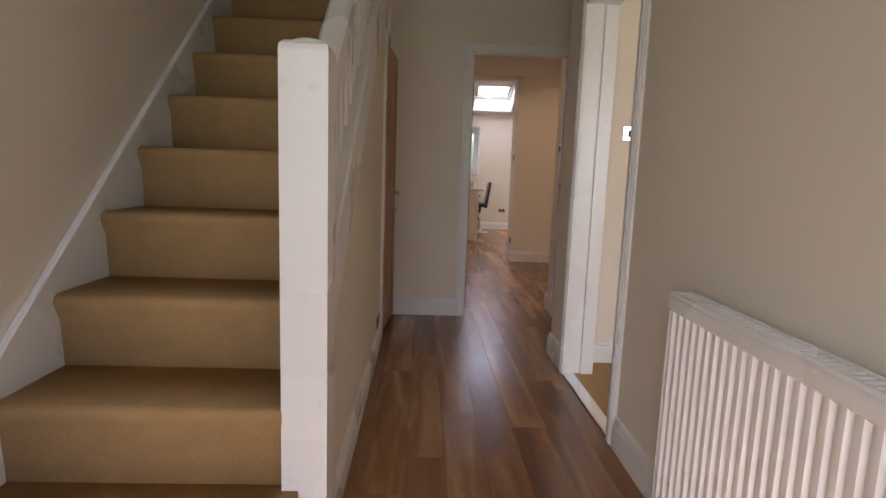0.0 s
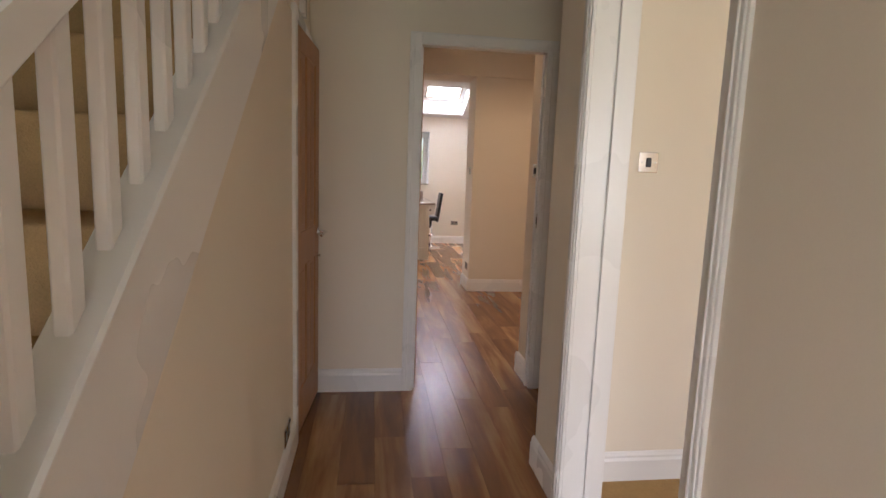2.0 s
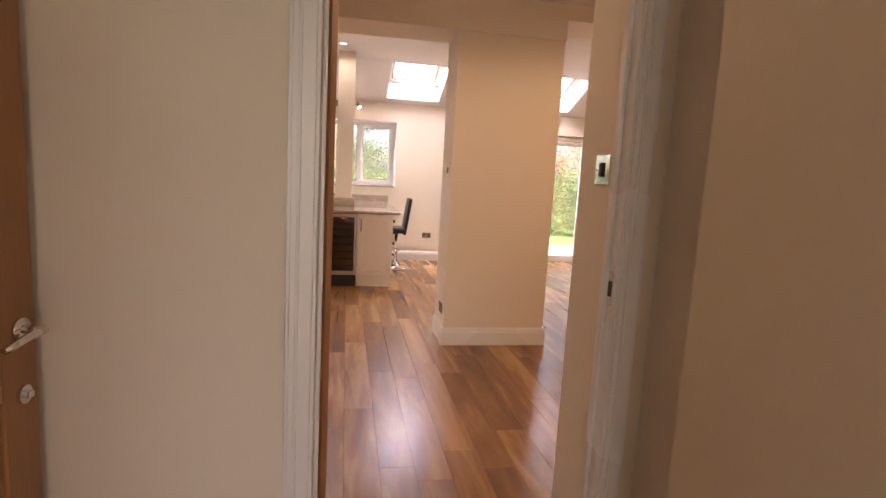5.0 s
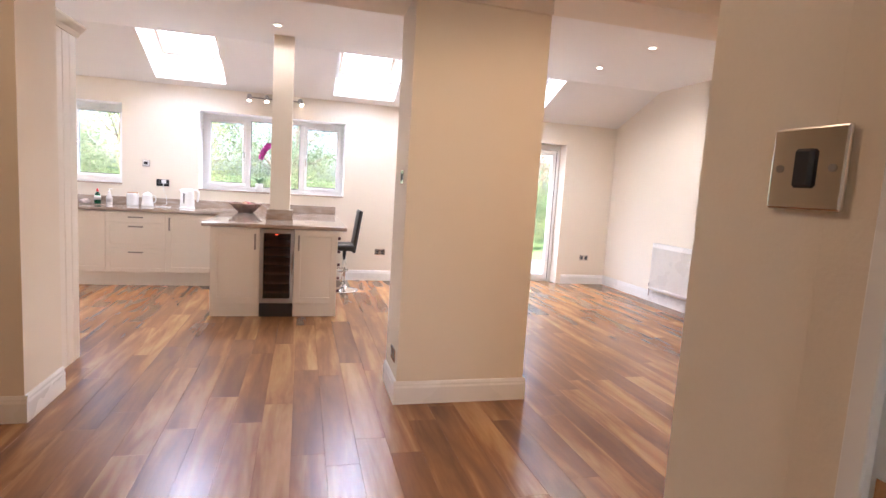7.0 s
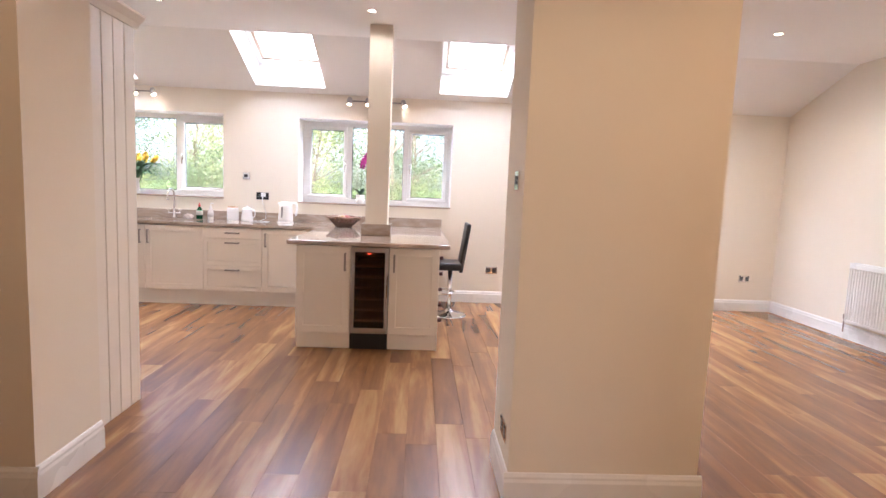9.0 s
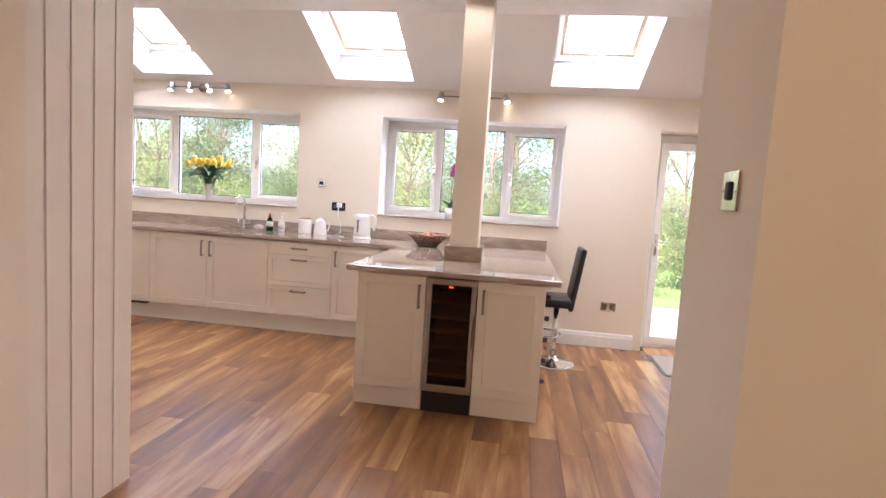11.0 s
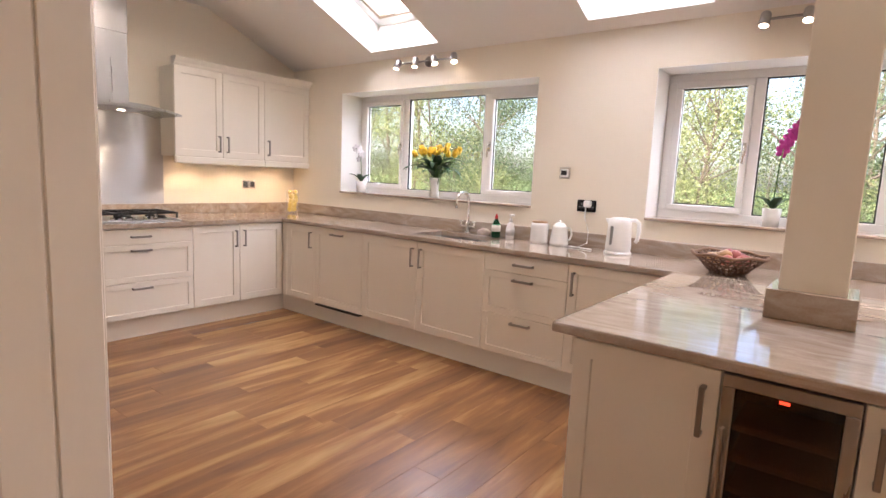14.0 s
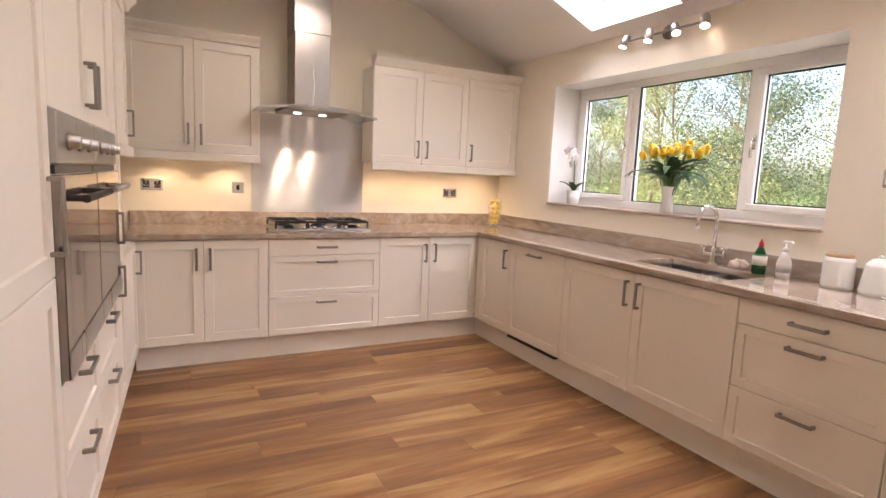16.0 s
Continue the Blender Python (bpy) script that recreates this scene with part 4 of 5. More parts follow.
# worktop and upstands
wt = thing("worktop", "polished beige granite worktop with a bullnosed edge", "worktop", (-0.2, 11, TOP))
o2 = Matrix.Translation((0.2, -11, -TOP))
W0, W1 = TOP + 0.002, 0.913
SINKX, SINKY = (-2.25, -1.61), (10.95, 11.31)
part("slab", box(-0.19, 1.16, PF - 0.025, FN - 0.02, W0, W1, 0.008, seg=2), STONE, wt, "", False, o2)
for q in ((WW, SINKX[0], FN - 0.02, NW), (SINKX[1], 1.15, FN - 0.02, NW), (SINKX[0], SINKX[1], FN - 0.02, SINKY[0]), (SINKX[0], SINKX[1], SINKY[1], NW)):
    part("slab", box(*q, W0, W1, 0.0025), STONE, wt, "", False, o2)
part("slab", box(WW, FW + 0.02, 8.22, FN - 0.02, W0, W1, 0.0025), STONE, wt, "", False, o2)
part("upstand", box(WW, 1.16, NW - 0.02, NW, W1, 1.015, 0.002), STONE, wt, "", False, o2)
part("upstand", box(WW, WW + 0.02, 8.22, NW - 0.02, W1, 1.015, 0.002), STONE, wt, "", False, o2)

post = thing("post", "cream boxed-in post standing through the peninsula worktop", "post", (0.482, 10.10, W1))
part("shaft", box(-0.105, 0.105, -0.105, 0.105, 0, CEIL - W1, 0.004), CREAM, post)
part("collar", box(-0.14, 0.14, -0.14, 0.14, 0, 0.11, 0.003), STONE, post, "beige granite collar")

# ---- area lamps for daylight: behind the roof panes, outside the north windows, in the front openings; then the lit ceiling lamps ----
for sx in SKYLIGHTS:
    p = on_slope(sx + SKY_W / 2, (SKY_A + SKY_B) / 2, DEPTH + 0.12)
    area("roof_window_daylight", look(p, p - UPN), SKY_W - 0.06, SKY_B - 0.06, SKYLIGHT_W, (0.97, 0.98, 1.0))
# unseen fill lamps added outside, above the opening heads, to brighten the reveals
for x, w in ((-2.575, 2.2), (0.34, 1.8), (3.355, 2.3)):
    area("window_daylight", look((x, NW + 0.85, 2.75), (x, NW + 0.1, 1.55)), w, 0.7, REVEAL_FILL_W * w / 2, (0.98, 0.99, 1.0))
area("entrance_daylight", look((-0.3, -1.58, 1.32), (-0.3, 0, 1.32)), 1.2, 1.9, ENTRANCE_W, (0.84, 0.92, 1.0))
area("sitting_daylight", look((2.65, -1.58, 1.45), (2.65, 0, 1.3)), 1.85, 1.65, SITTING_W, (0.97, 0.98, 1.0))

LAMP = glow("lamp_lens", (1.0, 0.86, 0.64), 4)


def downlight(x, y, z, watts, color=(1, 0.88, 0.70)):
    ob = thing("downlight", "small round recessed ceiling downlight, lit", "downlight", (x, y, z), 0, "ceiling downlights")
    part("bezel", lathe([(0.030, -0.001), (0.033, -0.006), (0.043, -0.006), (0.046, 0.0), (0.03, 0.0)], 24), CHROME, ob, "", True)
    part("lens", lathe([(0.001, -0.0025), (0.030, -0.0025), (0.030, 0.0)], 20), LAMP, ob, "glowing lens")
    spot_lamp("downlight_beam", look((x, y, z - 0.02), (x, y + 0.0001, 0)), watts, 166, color, blend=0.35)


for x, y in ((-3.10, 9.62), (-1.34, 9.62), (0.43, 9.62), (2.20, 9.62), (3.97, 9.62), (3.97, 8.65)):
    downlight(x, y, CEIL - 0.0005, DOWN_W * {0.43: 0.35, 3.97: 1.35}.get(x, 1.05))
for x, y in ((0.1, 5.6), (2.6, 5.7), (4.2, 5.7)):
    downlight(x, y, 2.7395, LOBBY_W, (1, 0.66, 0.36))


# ---- garden ----
GRASS = mat("lawn", (0.17, 0.25, 0.08), 0.95, grain=0.35, grain_scale=60, var=0.25, var_scale=1.2, bump=0.8, spec=0.2)
PAVE = mat("pale_paving", (0.82, 0.77, 0.69), 0.85, grain=0.06, grain_scale=60, var=0.05, var_scale=2, bump=0.3)
BARK = mat("bark", (0.16, 0.12, 0.085), 0.95, grain=0.3, grain_scale=30, var=0.2, bump=0.9, stretch=(3, 3, 0.6))


def leaf_mat(name, color, tint):
    m = bpy.data.materials.new(name)
    m.use_nodes = True
    n, l = m.node_tree.nodes, m.node_tree.links
    b = n["Principled BSDF"]
    g = n.new("ShaderNodeNewGeometry")
    r = n.new("ShaderNodeValToRGB")
    r.color_ramp.elements[0].color = (*[c * 0.55 for c in color], 1)
    r.color_ramp.elements[1].color = (*tint, 1)
    l.new(g.outputs["Random Per Island"], r.inputs[0])
    l.new(r.outputs[0], b.inputs["Base Color"])
    b.inputs["Roughness"].default_value = 0.5
    t = n.new("ShaderNodeBsdfTranslucent")
    l.new(r.outputs[0], t.inputs[0])
    mix = n.new("ShaderNodeMixShader")
    mix.inputs[0].default_value = 0.4
    l.new(b.outputs[0], mix.inputs[1])
    l.new(t.outputs[0], mix.inputs[2])
    l.new(mix.outputs[0], n["Material Output"].inputs[0])
    return m


LEAF_A = leaf_mat("leaf_yellow_green", (0.17, 0.21, 0.065), (0.46, 0.49, 0.20))
LEAF_B = leaf_mat("leaf_dark_green", (0.06, 0.09, 0.035), (0.20, 0.27, 0.12))
LEAF_C = leaf_mat("leaf_copper", (0.30, 0.17, 0.10), (0.55, 0.36, 0.25))


def leaves(rng, clumps, count, size):
    """Many small pointed leaves scattered in clumps given as (x, y, z, radius)."""
    verts, faces = [], []
    total = sum(c[3] ** 2 for c in clumps)
    for x, y, z, r in clumps:
        for _ in range(int(0.68 * count * r * r / total)):
            d = Vector((rng.gauss(0, 1), rng.gauss(0, 1), rng.gauss(0, 0.8))).normalized() * r * rng.random() ** 0.45
            p = Vector((x, y, z)) + d
            if p.z < 0.03:
                continue
            s = size * rng.uniform(0.6, 1.3)
            e = Euler((rng.uniform(0, 6.3), rng.uniform(0, 6.3), rng.uniform(0, 6.3)))
            k = len(verts)
            for q in ((0, 0, 0), (0.45 * s, 0.5 * s, 0.08 * s), (0, 1.1 * s, 0), (-0.45 * s, 0.5 * s, 0.08 * s)):
                v = Vector(q)
                v.rotate(e)
                verts.append(p + v)
            faces.append((k, k + 1, k + 2, k + 3))
    me = bpy.data.meshes.new("leaves")
    me.from_pydata(verts, [], faces)
    return me


def tree(label, at, seed, height, spread, leaf, low=0.25, count=6000, size=0.085, name="tree"):
    rng = random.Random(seed)
    ob = thing(name, label, name, at, rng.uniform(0, 360))
    bm = bmesh.new()
    trunk = [Vector((0, 0, -0.1))]
    for i in range(6):
        trunk.append(trunk[-1] + Vector((rng.uniform(-0.12, 0.12), rng.uniform(-0.12, 0.12), height / 6.5)))
    for i in range(6):
        tube(trunk[i], trunk[i + 1], 0.02 * height * (1 - i / 7.5) * 0.55, 0.02 * height * (1 - (i + 1) / 7.5) * 0.55, 8, bm)
    clumps = []
    for i in range(26):
        f = rng.uniform(low, 1.0)
        base = trunk[min(5, int(f * 6))]
        a = rng.uniform(0, 2 * math.pi)
        r = spread * (0.35 + 0.65 * math.sin(math.pi * min(1, f * 0.9 + 0.05))) * rng.uniform(0.4, 1.0)
        tip = Vector((base.x + r * math.cos(a), base.y + r * math.sin(a), height * f + rng.uniform(0.1, 0.5)))
        tube(base, tip, 0.007 * height * 0.5, 0.006, 6, bm)
        clumps.append((tip.x, tip.y, tip.z, spread * rng.uniform(0.22, 0.42)))
        m2 = (base + tip) / 2
        clumps.append((m2.x, m2.y, m2.z + 0.1, spread * rng.uniform(0.12, 0.28)))
    part("trunk", bm, BARK, ob)
    me = leaves(rng, clumps, count, size)
    me.materials.append(leaf)
    crown = new("crown", me)
    crown.parent = ob
    return ob


def shrub(label, at, seed, height, spread, leaf, count=14000, size=0.027):
    rng = random.Random(seed)
    ob = thing("shrub", label, "shrub", at)
    bm = bmesh.new()
    clumps = []
    for i in range(14):
        a, r = rng.uniform(0, 6.28), spread * rng.uniform(0.1, 1)
        tip = Vector((r * math.cos(a), r * math.sin(a), height * rng.uniform(0.35, 1) * (1 - 0.4 * (r / spread) ** 2)))
        tube((r * 0.15 * math.cos(a), r * 0.15 * math.sin(a), -0.05), tip, 0.014, 0.004, 6, bm)
        clumps.append((tip.x, tip.y, tip.z, spread * rng.uniform(0.25, 0.45)))
        clumps.append((tip.x * 0.7, tip.y * 0.7, tip.z * 0.5, spread * rng.uniform(0.25, 0.4)))
    part("stems", bm, BARK, ob)
    me = leaves(rng, clumps, count, size)
    me.materials.append(leaf)
    crown = new("crown", me)
    crown.parent = ob
    return ob


bm = box(-400, 400, NW + 0.36, 800, -0.5, -0.14)
tagged(part("ground", bm, GRASS), "mown lawn and rough ground of the garden", "ground", "", "structure")
tagged(part("ground_front", box(-400, 400, -400, -1.76, -0.5, -0.14), GRASS), "plain ground in front of the house", "ground", "", "structure")
tagged(part("pavement", box(-1.0, 6.5, NW + 0.385, 14.2, -0.3, -0.02, 0.01), PAVE), "pale paved terrace outside the glazed doors", "pavement", "", "structure")
G = random.Random(5)
kinds = [(LEAF_A, "yellow-green"), (LEAF_B, "dark green"), (LEAF_A, "bright spring green")]
n = 0
for row, (y, h, gap) in enumerate(((18.5, 4.6, 2.0), (22.5, 6.5, 3.4), (28.5, 8.5, 5.5))):
    x = -14.0 - row * 2
    while x < 12 + row * 3:
        lf, lab = kinds[(n * 7 + row) % 3]
        tree(f"{lab} garden tree with a slender trunk and loose crown", (x + G.uniform(-0.5, 0.5), y + G.uniform(-1, 1), -0.14), 10 + n, h * G.uniform(0.8, 1.15), h * 0.3, lf, 0.16, 13000 if row else 16000, 0.038 + 0.010 * row)
        x += gap * G.uniform(0.75, 1.25)
        n += 1
tree("copper-leaved ornamental garden tree beyond the terrace", (5.4, 17.2, -0.14), 99, 3.4, 1.5, LEAF_C, 0.2, 11000, 0.045)
for i in range(20):
    lf = (LEAF_B, LEAF_A, LEAF_B)[i % 3]
    shrub("dense mixed garden shrub at the lawn edge", (-9 + i * 0.95 + G.uniform(-0.3, 0.3), 16.6 + G.uniform(-0.8, 0.8), -0.14), 300 + i, G.uniform(1.3, 2.4), G.uniform(0.8, 1.2), lf)

for i in range(15):
    shrub("tall dense hedge shrub behind the garden trees", (-17 + i * 1.9 + G.uniform(-0.4, 0.4), 20.2 + G.uniform(-0.6, 0.6), -0.14), 500 + i, G.uniform(2.2, 3.0), G.uniform(1.3, 1.7), (LEAF_A, LEAF_B)[i % 2], 15000, 0.034)

# ---- cooker, sink and things on the worktop ----
def hood():
    ob = thing("cooker_hood", "brushed steel chimney hood with a curved glass canopy, lit", "cooker hood", (WW, 9.485, 1.775))
    part("chimney", box(0.0, 0.27, -0.135, 0.135, 0.06, 1.05, 0.003), STEEL, ob)
    part("chimney_sleeve", box(0.0, 0.275, -0.14, 0.14, 0.62, 1.048, 0.003), STEEL, ob)
    part("body", prism([(-0.24, 0.026), (0.24, 0.026), (0.22, 0.042), (0.145, 0.066), (-0.145, 0.066), (-0.22, 0.042)], "x", 0.0, 0.46, bevel=0.004), STEEL, ob)
    bm = bmesh.new()
    n = 20
    pts = [(-0.45 + 0.9 * i / n, 0.055 - 0.055 * ((-0.45 + 0.9 * i / n) / 0.45) ** 2) for i in range(n + 1)]
    prism(pts + [(u, v + 0.008) for u, v in pts[::-1]], "x", 0.02, 0.50, bm)
    part("canopy", bm, glass("canopy_glass", (0.80, 0.84, 0.82)), ob, "curved smoked glass canopy")
    part("trim", prism([(u, v - 0.004) for u, v in pts] + [(u, v + 0.012) for u, v in pts[::-1]], "x", 0.497, 0.505), STEEL, ob)
    for y in (-0.10, 0.10):
        part("lamp", lathe([(0.001, 0.0), (0.028, 0.0), (0.03, 0.012)], 18), LAMP, ob, "glowing hood lamp", False, pose(0.20, y, 0.022))
        spot_lamp("hood_beam", look((WW + 0.20, 9.485 + y, 1.79), (WW + 0.03, 9.485 + y, 1.2)), 13, 46, (1, 0.84, 0.60))


hood()
SPLASH = mat("satin_steel_sheet", (0.56, 0.54, 0.53), 0.36, 1.0, grain=0.06, grain_scale=60, var=0.03, stretch=(12, 0.6, 12))
brush = SPLASH.node_tree.nodes.new("ShaderNodeTangent")
brush.direction_type, brush.axis = "RADIAL", "Z"
SPLASH.node_tree.links.new(brush.outputs[0], SPLASH.node_tree.nodes["Principled BSDF"].inputs["Tangent"])
SPLASH.node_tree.nodes["Principled BSDF"].inputs["Anisotropic"].default_value = 0.9
SPLASH.node_tree.nodes["Principled BSDF"].inputs["Anisotropic Rotation"].default_value = 0.25
tagged(part("splashback", box(WW, WW + 0.006, 9.07, 10.0, 1.018, 1.80, 0.001), SPLASH), "brushed steel splashback panel behind the hob", "splashback")


def hob():
    ob = thing("gas_hob", "white-steel gas hob with black cast pan supports", "gas hob", (-4.16, 9.53, W1))
    part("plate", box(-0.22, 0.24, -0.36, 0.36, 0.0, 0.012, 0.006, seg=2), STEEL, ob)
    for x, y, r in ((-0.1, -0.25, 0.04), (0.1, -0.25, 0.03), (-0.1, 0.25, 0.03), (0.1, 0.25, 0.035), (0, 0, 0.055)):
        part("burner", lathe([(r + 0.012, 0.012), (r + 0.012, 0.02), (r, 0.024), (r, 0.034), (0.001, 0.036)], 18), BLACK, ob, "black burner cap", True, pose(x, y, 0))
    for y0, y1 in ((-0.355, -0.13), (-0.115, 0.115), (0.13, 0.355)):
        sup = part("pan_support", box(-0.20, 0.17, y0 - 0.007, y0 + 0.007, 0.05, 0.066, 0.003), BLACK, ob, "black cast iron pan support")
        bars = [(-0.20, 0.17, y1 - 0.007, y1 + 0.007, 0.05, 0.066)]
        bars += [(x, x + 0.012, y - 0.007, y + 0.007, 0.012, 0.052) for x in (-0.2, 0.158) for y in (y0, y1)]
        for x in (-0.2, -0.10, 0.10, 0.15):
            bars.append((x, x + 0.012, y0, y1, 0.051, 0.067))
        yc = (y0 + y1) / 2
        for x in (-0.1, 0.1):
            bars.append((x - 0.05, x + 0.05, yc - 0.006, yc + 0.006, 0.054, 0.071))
        for q in bars:
            part("bar", box(*q, 0.002), BLACK, sup)
    for k in range(5):
        part("knob", lathe([(0.018, 0.012), (0.016, 0.035), (0.001, 0.036)], 16), CHROME, ob, "chrome knob", True, pose(0.205, -0.16 + k * 0.08, 0))


hob()


def sink():
    ob = thing("sink", "undermounted stainless steel one-and-a-half bowl sink", "sink", (-1.93, 11.13, 0))
    for x0, x1, d in ((-0.32, 0.06, 0.15), (0.08, 0.32, 0.11)):
        bm = bmesh.new()
        for q in ((x0, x1, -0.18, 0.18, 0.872 - d, 0.876 - d), (x0 - 0.006, x0, -0.186, 0.186, 0.872 - d, 0.876), (x1, x1 + 0.006, -0.186, 0.186, 0.872 - d, 0.876), (x0, x1, -0.186, -0.18, 0.872 - d, 0.876), (x0, x1, 0.18, 0.186, 0.872 - d, 0.876)):
            box(*q, 0, bm)
        bowl = part("bowl", bm, STEEL, ob)
        part("drain", lathe([(0.001, 0), (0.035, 0), (0.038, 0.004)], 18), CHROME, bowl, "chrome drain", True, pose((x0 + x1) / 2, 0, 0.8775 - d))
    part("divider", box(0.066, 0.074, -0.18, 0.18, 0.78, 0.87), STEEL, ob)
    tap = thing("tap", "tall chrome swan-neck mixer tap with cross handles", "tap", (-2.01, 11.365, W1))
    bm = lathe([(0.028, 0), (0.028, 0.012), (0.018, 0.02), (0.018, 0.09), (0.012, 0.1)], 18)
    pipe([(0, 0, 0.09), (0, 0, 0.26)] + [(0, -0.085 + 0.085 * math.cos(a), 0.26 + 0.085 * math.sin(a)) for a in [i * math.pi / 10 for i in range(1, 11)]] + [(0, -0.17, 0.215)], 0.011, 12, bm)
    part("spout", bm, CHROME, tap, "", True)
    for s in (-1, 1):
        bm = tube((0, 0, 0.06), (s * 0.065, 0, 0.06), 0.012)
        tube((s * 0.065, 0, 0.05), (s * 0.065, 0, 0.095), 0.011, bm=bm)
        tube((s * 0.065, -0.025, 0.10), (s * 0.065, 0.025, 0.10), 0.006, bm=bm)
        tube((s * 0.065 - 0.025, 0, 0.10), (s * 0.065 + 0.025, 0, 0.10), 0.006, bm=bm)
        part("cross_handle", bm, CHROME, tap, "chrome cross handle")


sink()


def bottle(label, at, prof, material, cap_prof, cap_material, name="bottle", band=None):
    ob = thing(name, label, name.replace("_", " "), at)
    part("body", lathe(prof, 20), material, ob, "", True)
    part("cap", lathe(cap_prof, 16), cap_material, ob, "", True)
    if band:
        part("label_band", lathe(band[0], 20), band[1], ob, "pale paper label", True)
    return ob


GREENL = glass("green_liquid", (0.02, 0.25, 0.09), 0.05)
RED = mat("red_plastic", (0.55, 0.03, 0.03), 0.35)
PAPER = mat("pale_label", (0.70, 0.66, 0.60), 0.6)
bottle("green washing-up liquid bottle with a red cap", (-1.70, 11.32, W1), [(0.001, 0), (0.034, 0), (0.036, 0.02), (0.034, 0.10), (0.022, 0.13), (0.012, 0.15)], GREENL, [(0.013, 0.148), (0.013, 0.17), (0.007, 0.18), (0.006, 0.19), (0.001, 0.191)], RED, "bottle", ([(0.0365, 0.05), (0.0368, 0.10)], PAPER))
sp = bottle("clear soap dispenser bottle with a white pump", (-1.575, 11.33, W1), [(0.001, 0), (0.033, 0), (0.035, 0.02), (0.034, 0.09), (0.02, 0.125), (0.012, 0.14)], mat("cloudy_soap", (0.72, 0.68, 0.66), 0.2, coat=0.5), [(0.014, 0.138), (0.014, 0.16), (0.004, 0.162), (0.004, 0.185), (0.001, 0.186)], CERAMIC, "soap_dispenser", ([(0.0352, 0.03), (0.0352, 0.08)], mat("grey_label", (0.5, 0.47, 0.45), 0.6)))
part("pump_head", box(-0.012, 0.035, -0.009, 0.009, 0.183, 0.197, 0.004), CERAMIC, sp)
cloth = thing("dish_cloth", "crumpled pale dish cloth beside the tap", "cloth", (-1.85, 11.37, W1))
bm = bmesh.new()
bmesh.ops.create_icosphere(bm, subdivisions=3, radius=0.05)
for v in bm.verts:
    k = 1 + 0.35 * noise.noise(v.co * 40)
    v.co = Vector((v.co.x * k * 1.1, v.co.y * k * 0.7, max(0, v.co.z * k * 0.7 + 0.022)))
part("cloth_fold", bm, mat("pale_cloth", (0.62, 0.52, 0.46), 0.95, grain=0.1, grain_scale=200, bump=0.5), cloth, "", True)

can = thing("canister", "white ribbed ceramic canister with a wooden lid", "canister", (-1.315, 11.325, W1))
prof = [(0.001, 0), (0.064, 0), (0.068, 0.012)] + [(0.068 - 0.0015 * (i % 2), 0.02 + i * 0.007) for i in range(18)] + [(0.06, 0.15), (0.058, 0.152)]
part("jar", lathe(prof, 28), CERAMIC, can, "", True)
part("lid", lathe([(0.059, 0.152), (0.06, 0.164), (0.001, 0.166)], 24), mat("pale_wood", (0.45, 0.27, 0.14), 0.5, grain=0.1, grain_scale=50), can, "pale wooden lid", True)
jug = thing("ceramic_jug", "white ribbed ceramic jug with a handle", "jug", (-1.15, 11.325, W1))
prof = [(0.001, 0), (0.066, 0), (0.07, 0.012)] + [(0.07 - 0.0015 * (i % 2) - 0.0009 * i, 0.02 + i * 0.007) for i in range(18)] + [(0.03, 0.165), (0.001, 0.17)]
part("jar", lathe(prof, 28), CERAMIC, jug, "", True)
part("handle", pipe([(0.05, 0, 0.135), (0.085, 0, 0.13), (0.095, 0, 0.09), (0.085, 0, 0.05), (0.06, 0, 0.045)], 0.008), CERAMIC, jug, "", True)
part("knob", lathe([(0.008, 0.165), (0.012, 0.18), (0.001, 0.186)], 12), CERAMIC, jug, "", True)

ket = thing("kettle", "white plastic jug kettle with a grey level window", "kettle", (-0.68, 11.25, W1))
part("power_base", lathe([(0.001, 0), (0.09, 0), (0.092, 0.012), (0.08, 0.02)], 28), UPVC, ket, "", True)
part("body", lathe([(0.001, 0.02), (0.082, 0.02), (0.084, 0.05), (0.076, 0.2), (0.072, 0.235), (0.05, 0.245), (0.001, 0.247)], 30), UPVC, ket, "", True)
part("handle", pipe([(0.06, 0, 0.232), (0.105, 0, 0.235), (0.128, 0, 0.215), (0.13, 0, 0.16), (0.122, 0, 0.10), (0.112, 0, 0.09)], 0.013), UPVC, ket, "", True)
part("spout", prism([(-0.095, 0.235), (-0.06, 0.235), (-0.06, 0.17)], "y", -0.025, 0.025, bevel=0.004), UPVC, ket)
part("level_window", box(-0.012, 0.012, -0.083, -0.074, 0.06, 0.19, 0.004), SHADE, ket, "grey water level window", False, pose(0, 0, 0, 0, 0, -18))
cord = thing("power_cord", "white kettle cable looped to a plug", "power cord", (-1.0, 11.30, W1))
part("cable", pipe([(0.017, 0.075, 0.30), (0.02, 0.06, 0.22), (0.06, 0.05, 0.12), (0.07, 0.02, 0.04), (0.02, -0.03, 0.009), (-0.09, -0.05, 0.006), (-0.12, -0.02, 0.006), (-0.05, -0.005, 0.006), (0.05, -0.03, 0.006), (0.13, -0.04, 0.006)], 0.0045), UPVC, cord, "", True)
part("plug", box(-0.006, 0.044, 0.07, 0.121, 0.29, 0.34, 0.012, seg=3), UPVC, cord, "white three-pin plug")


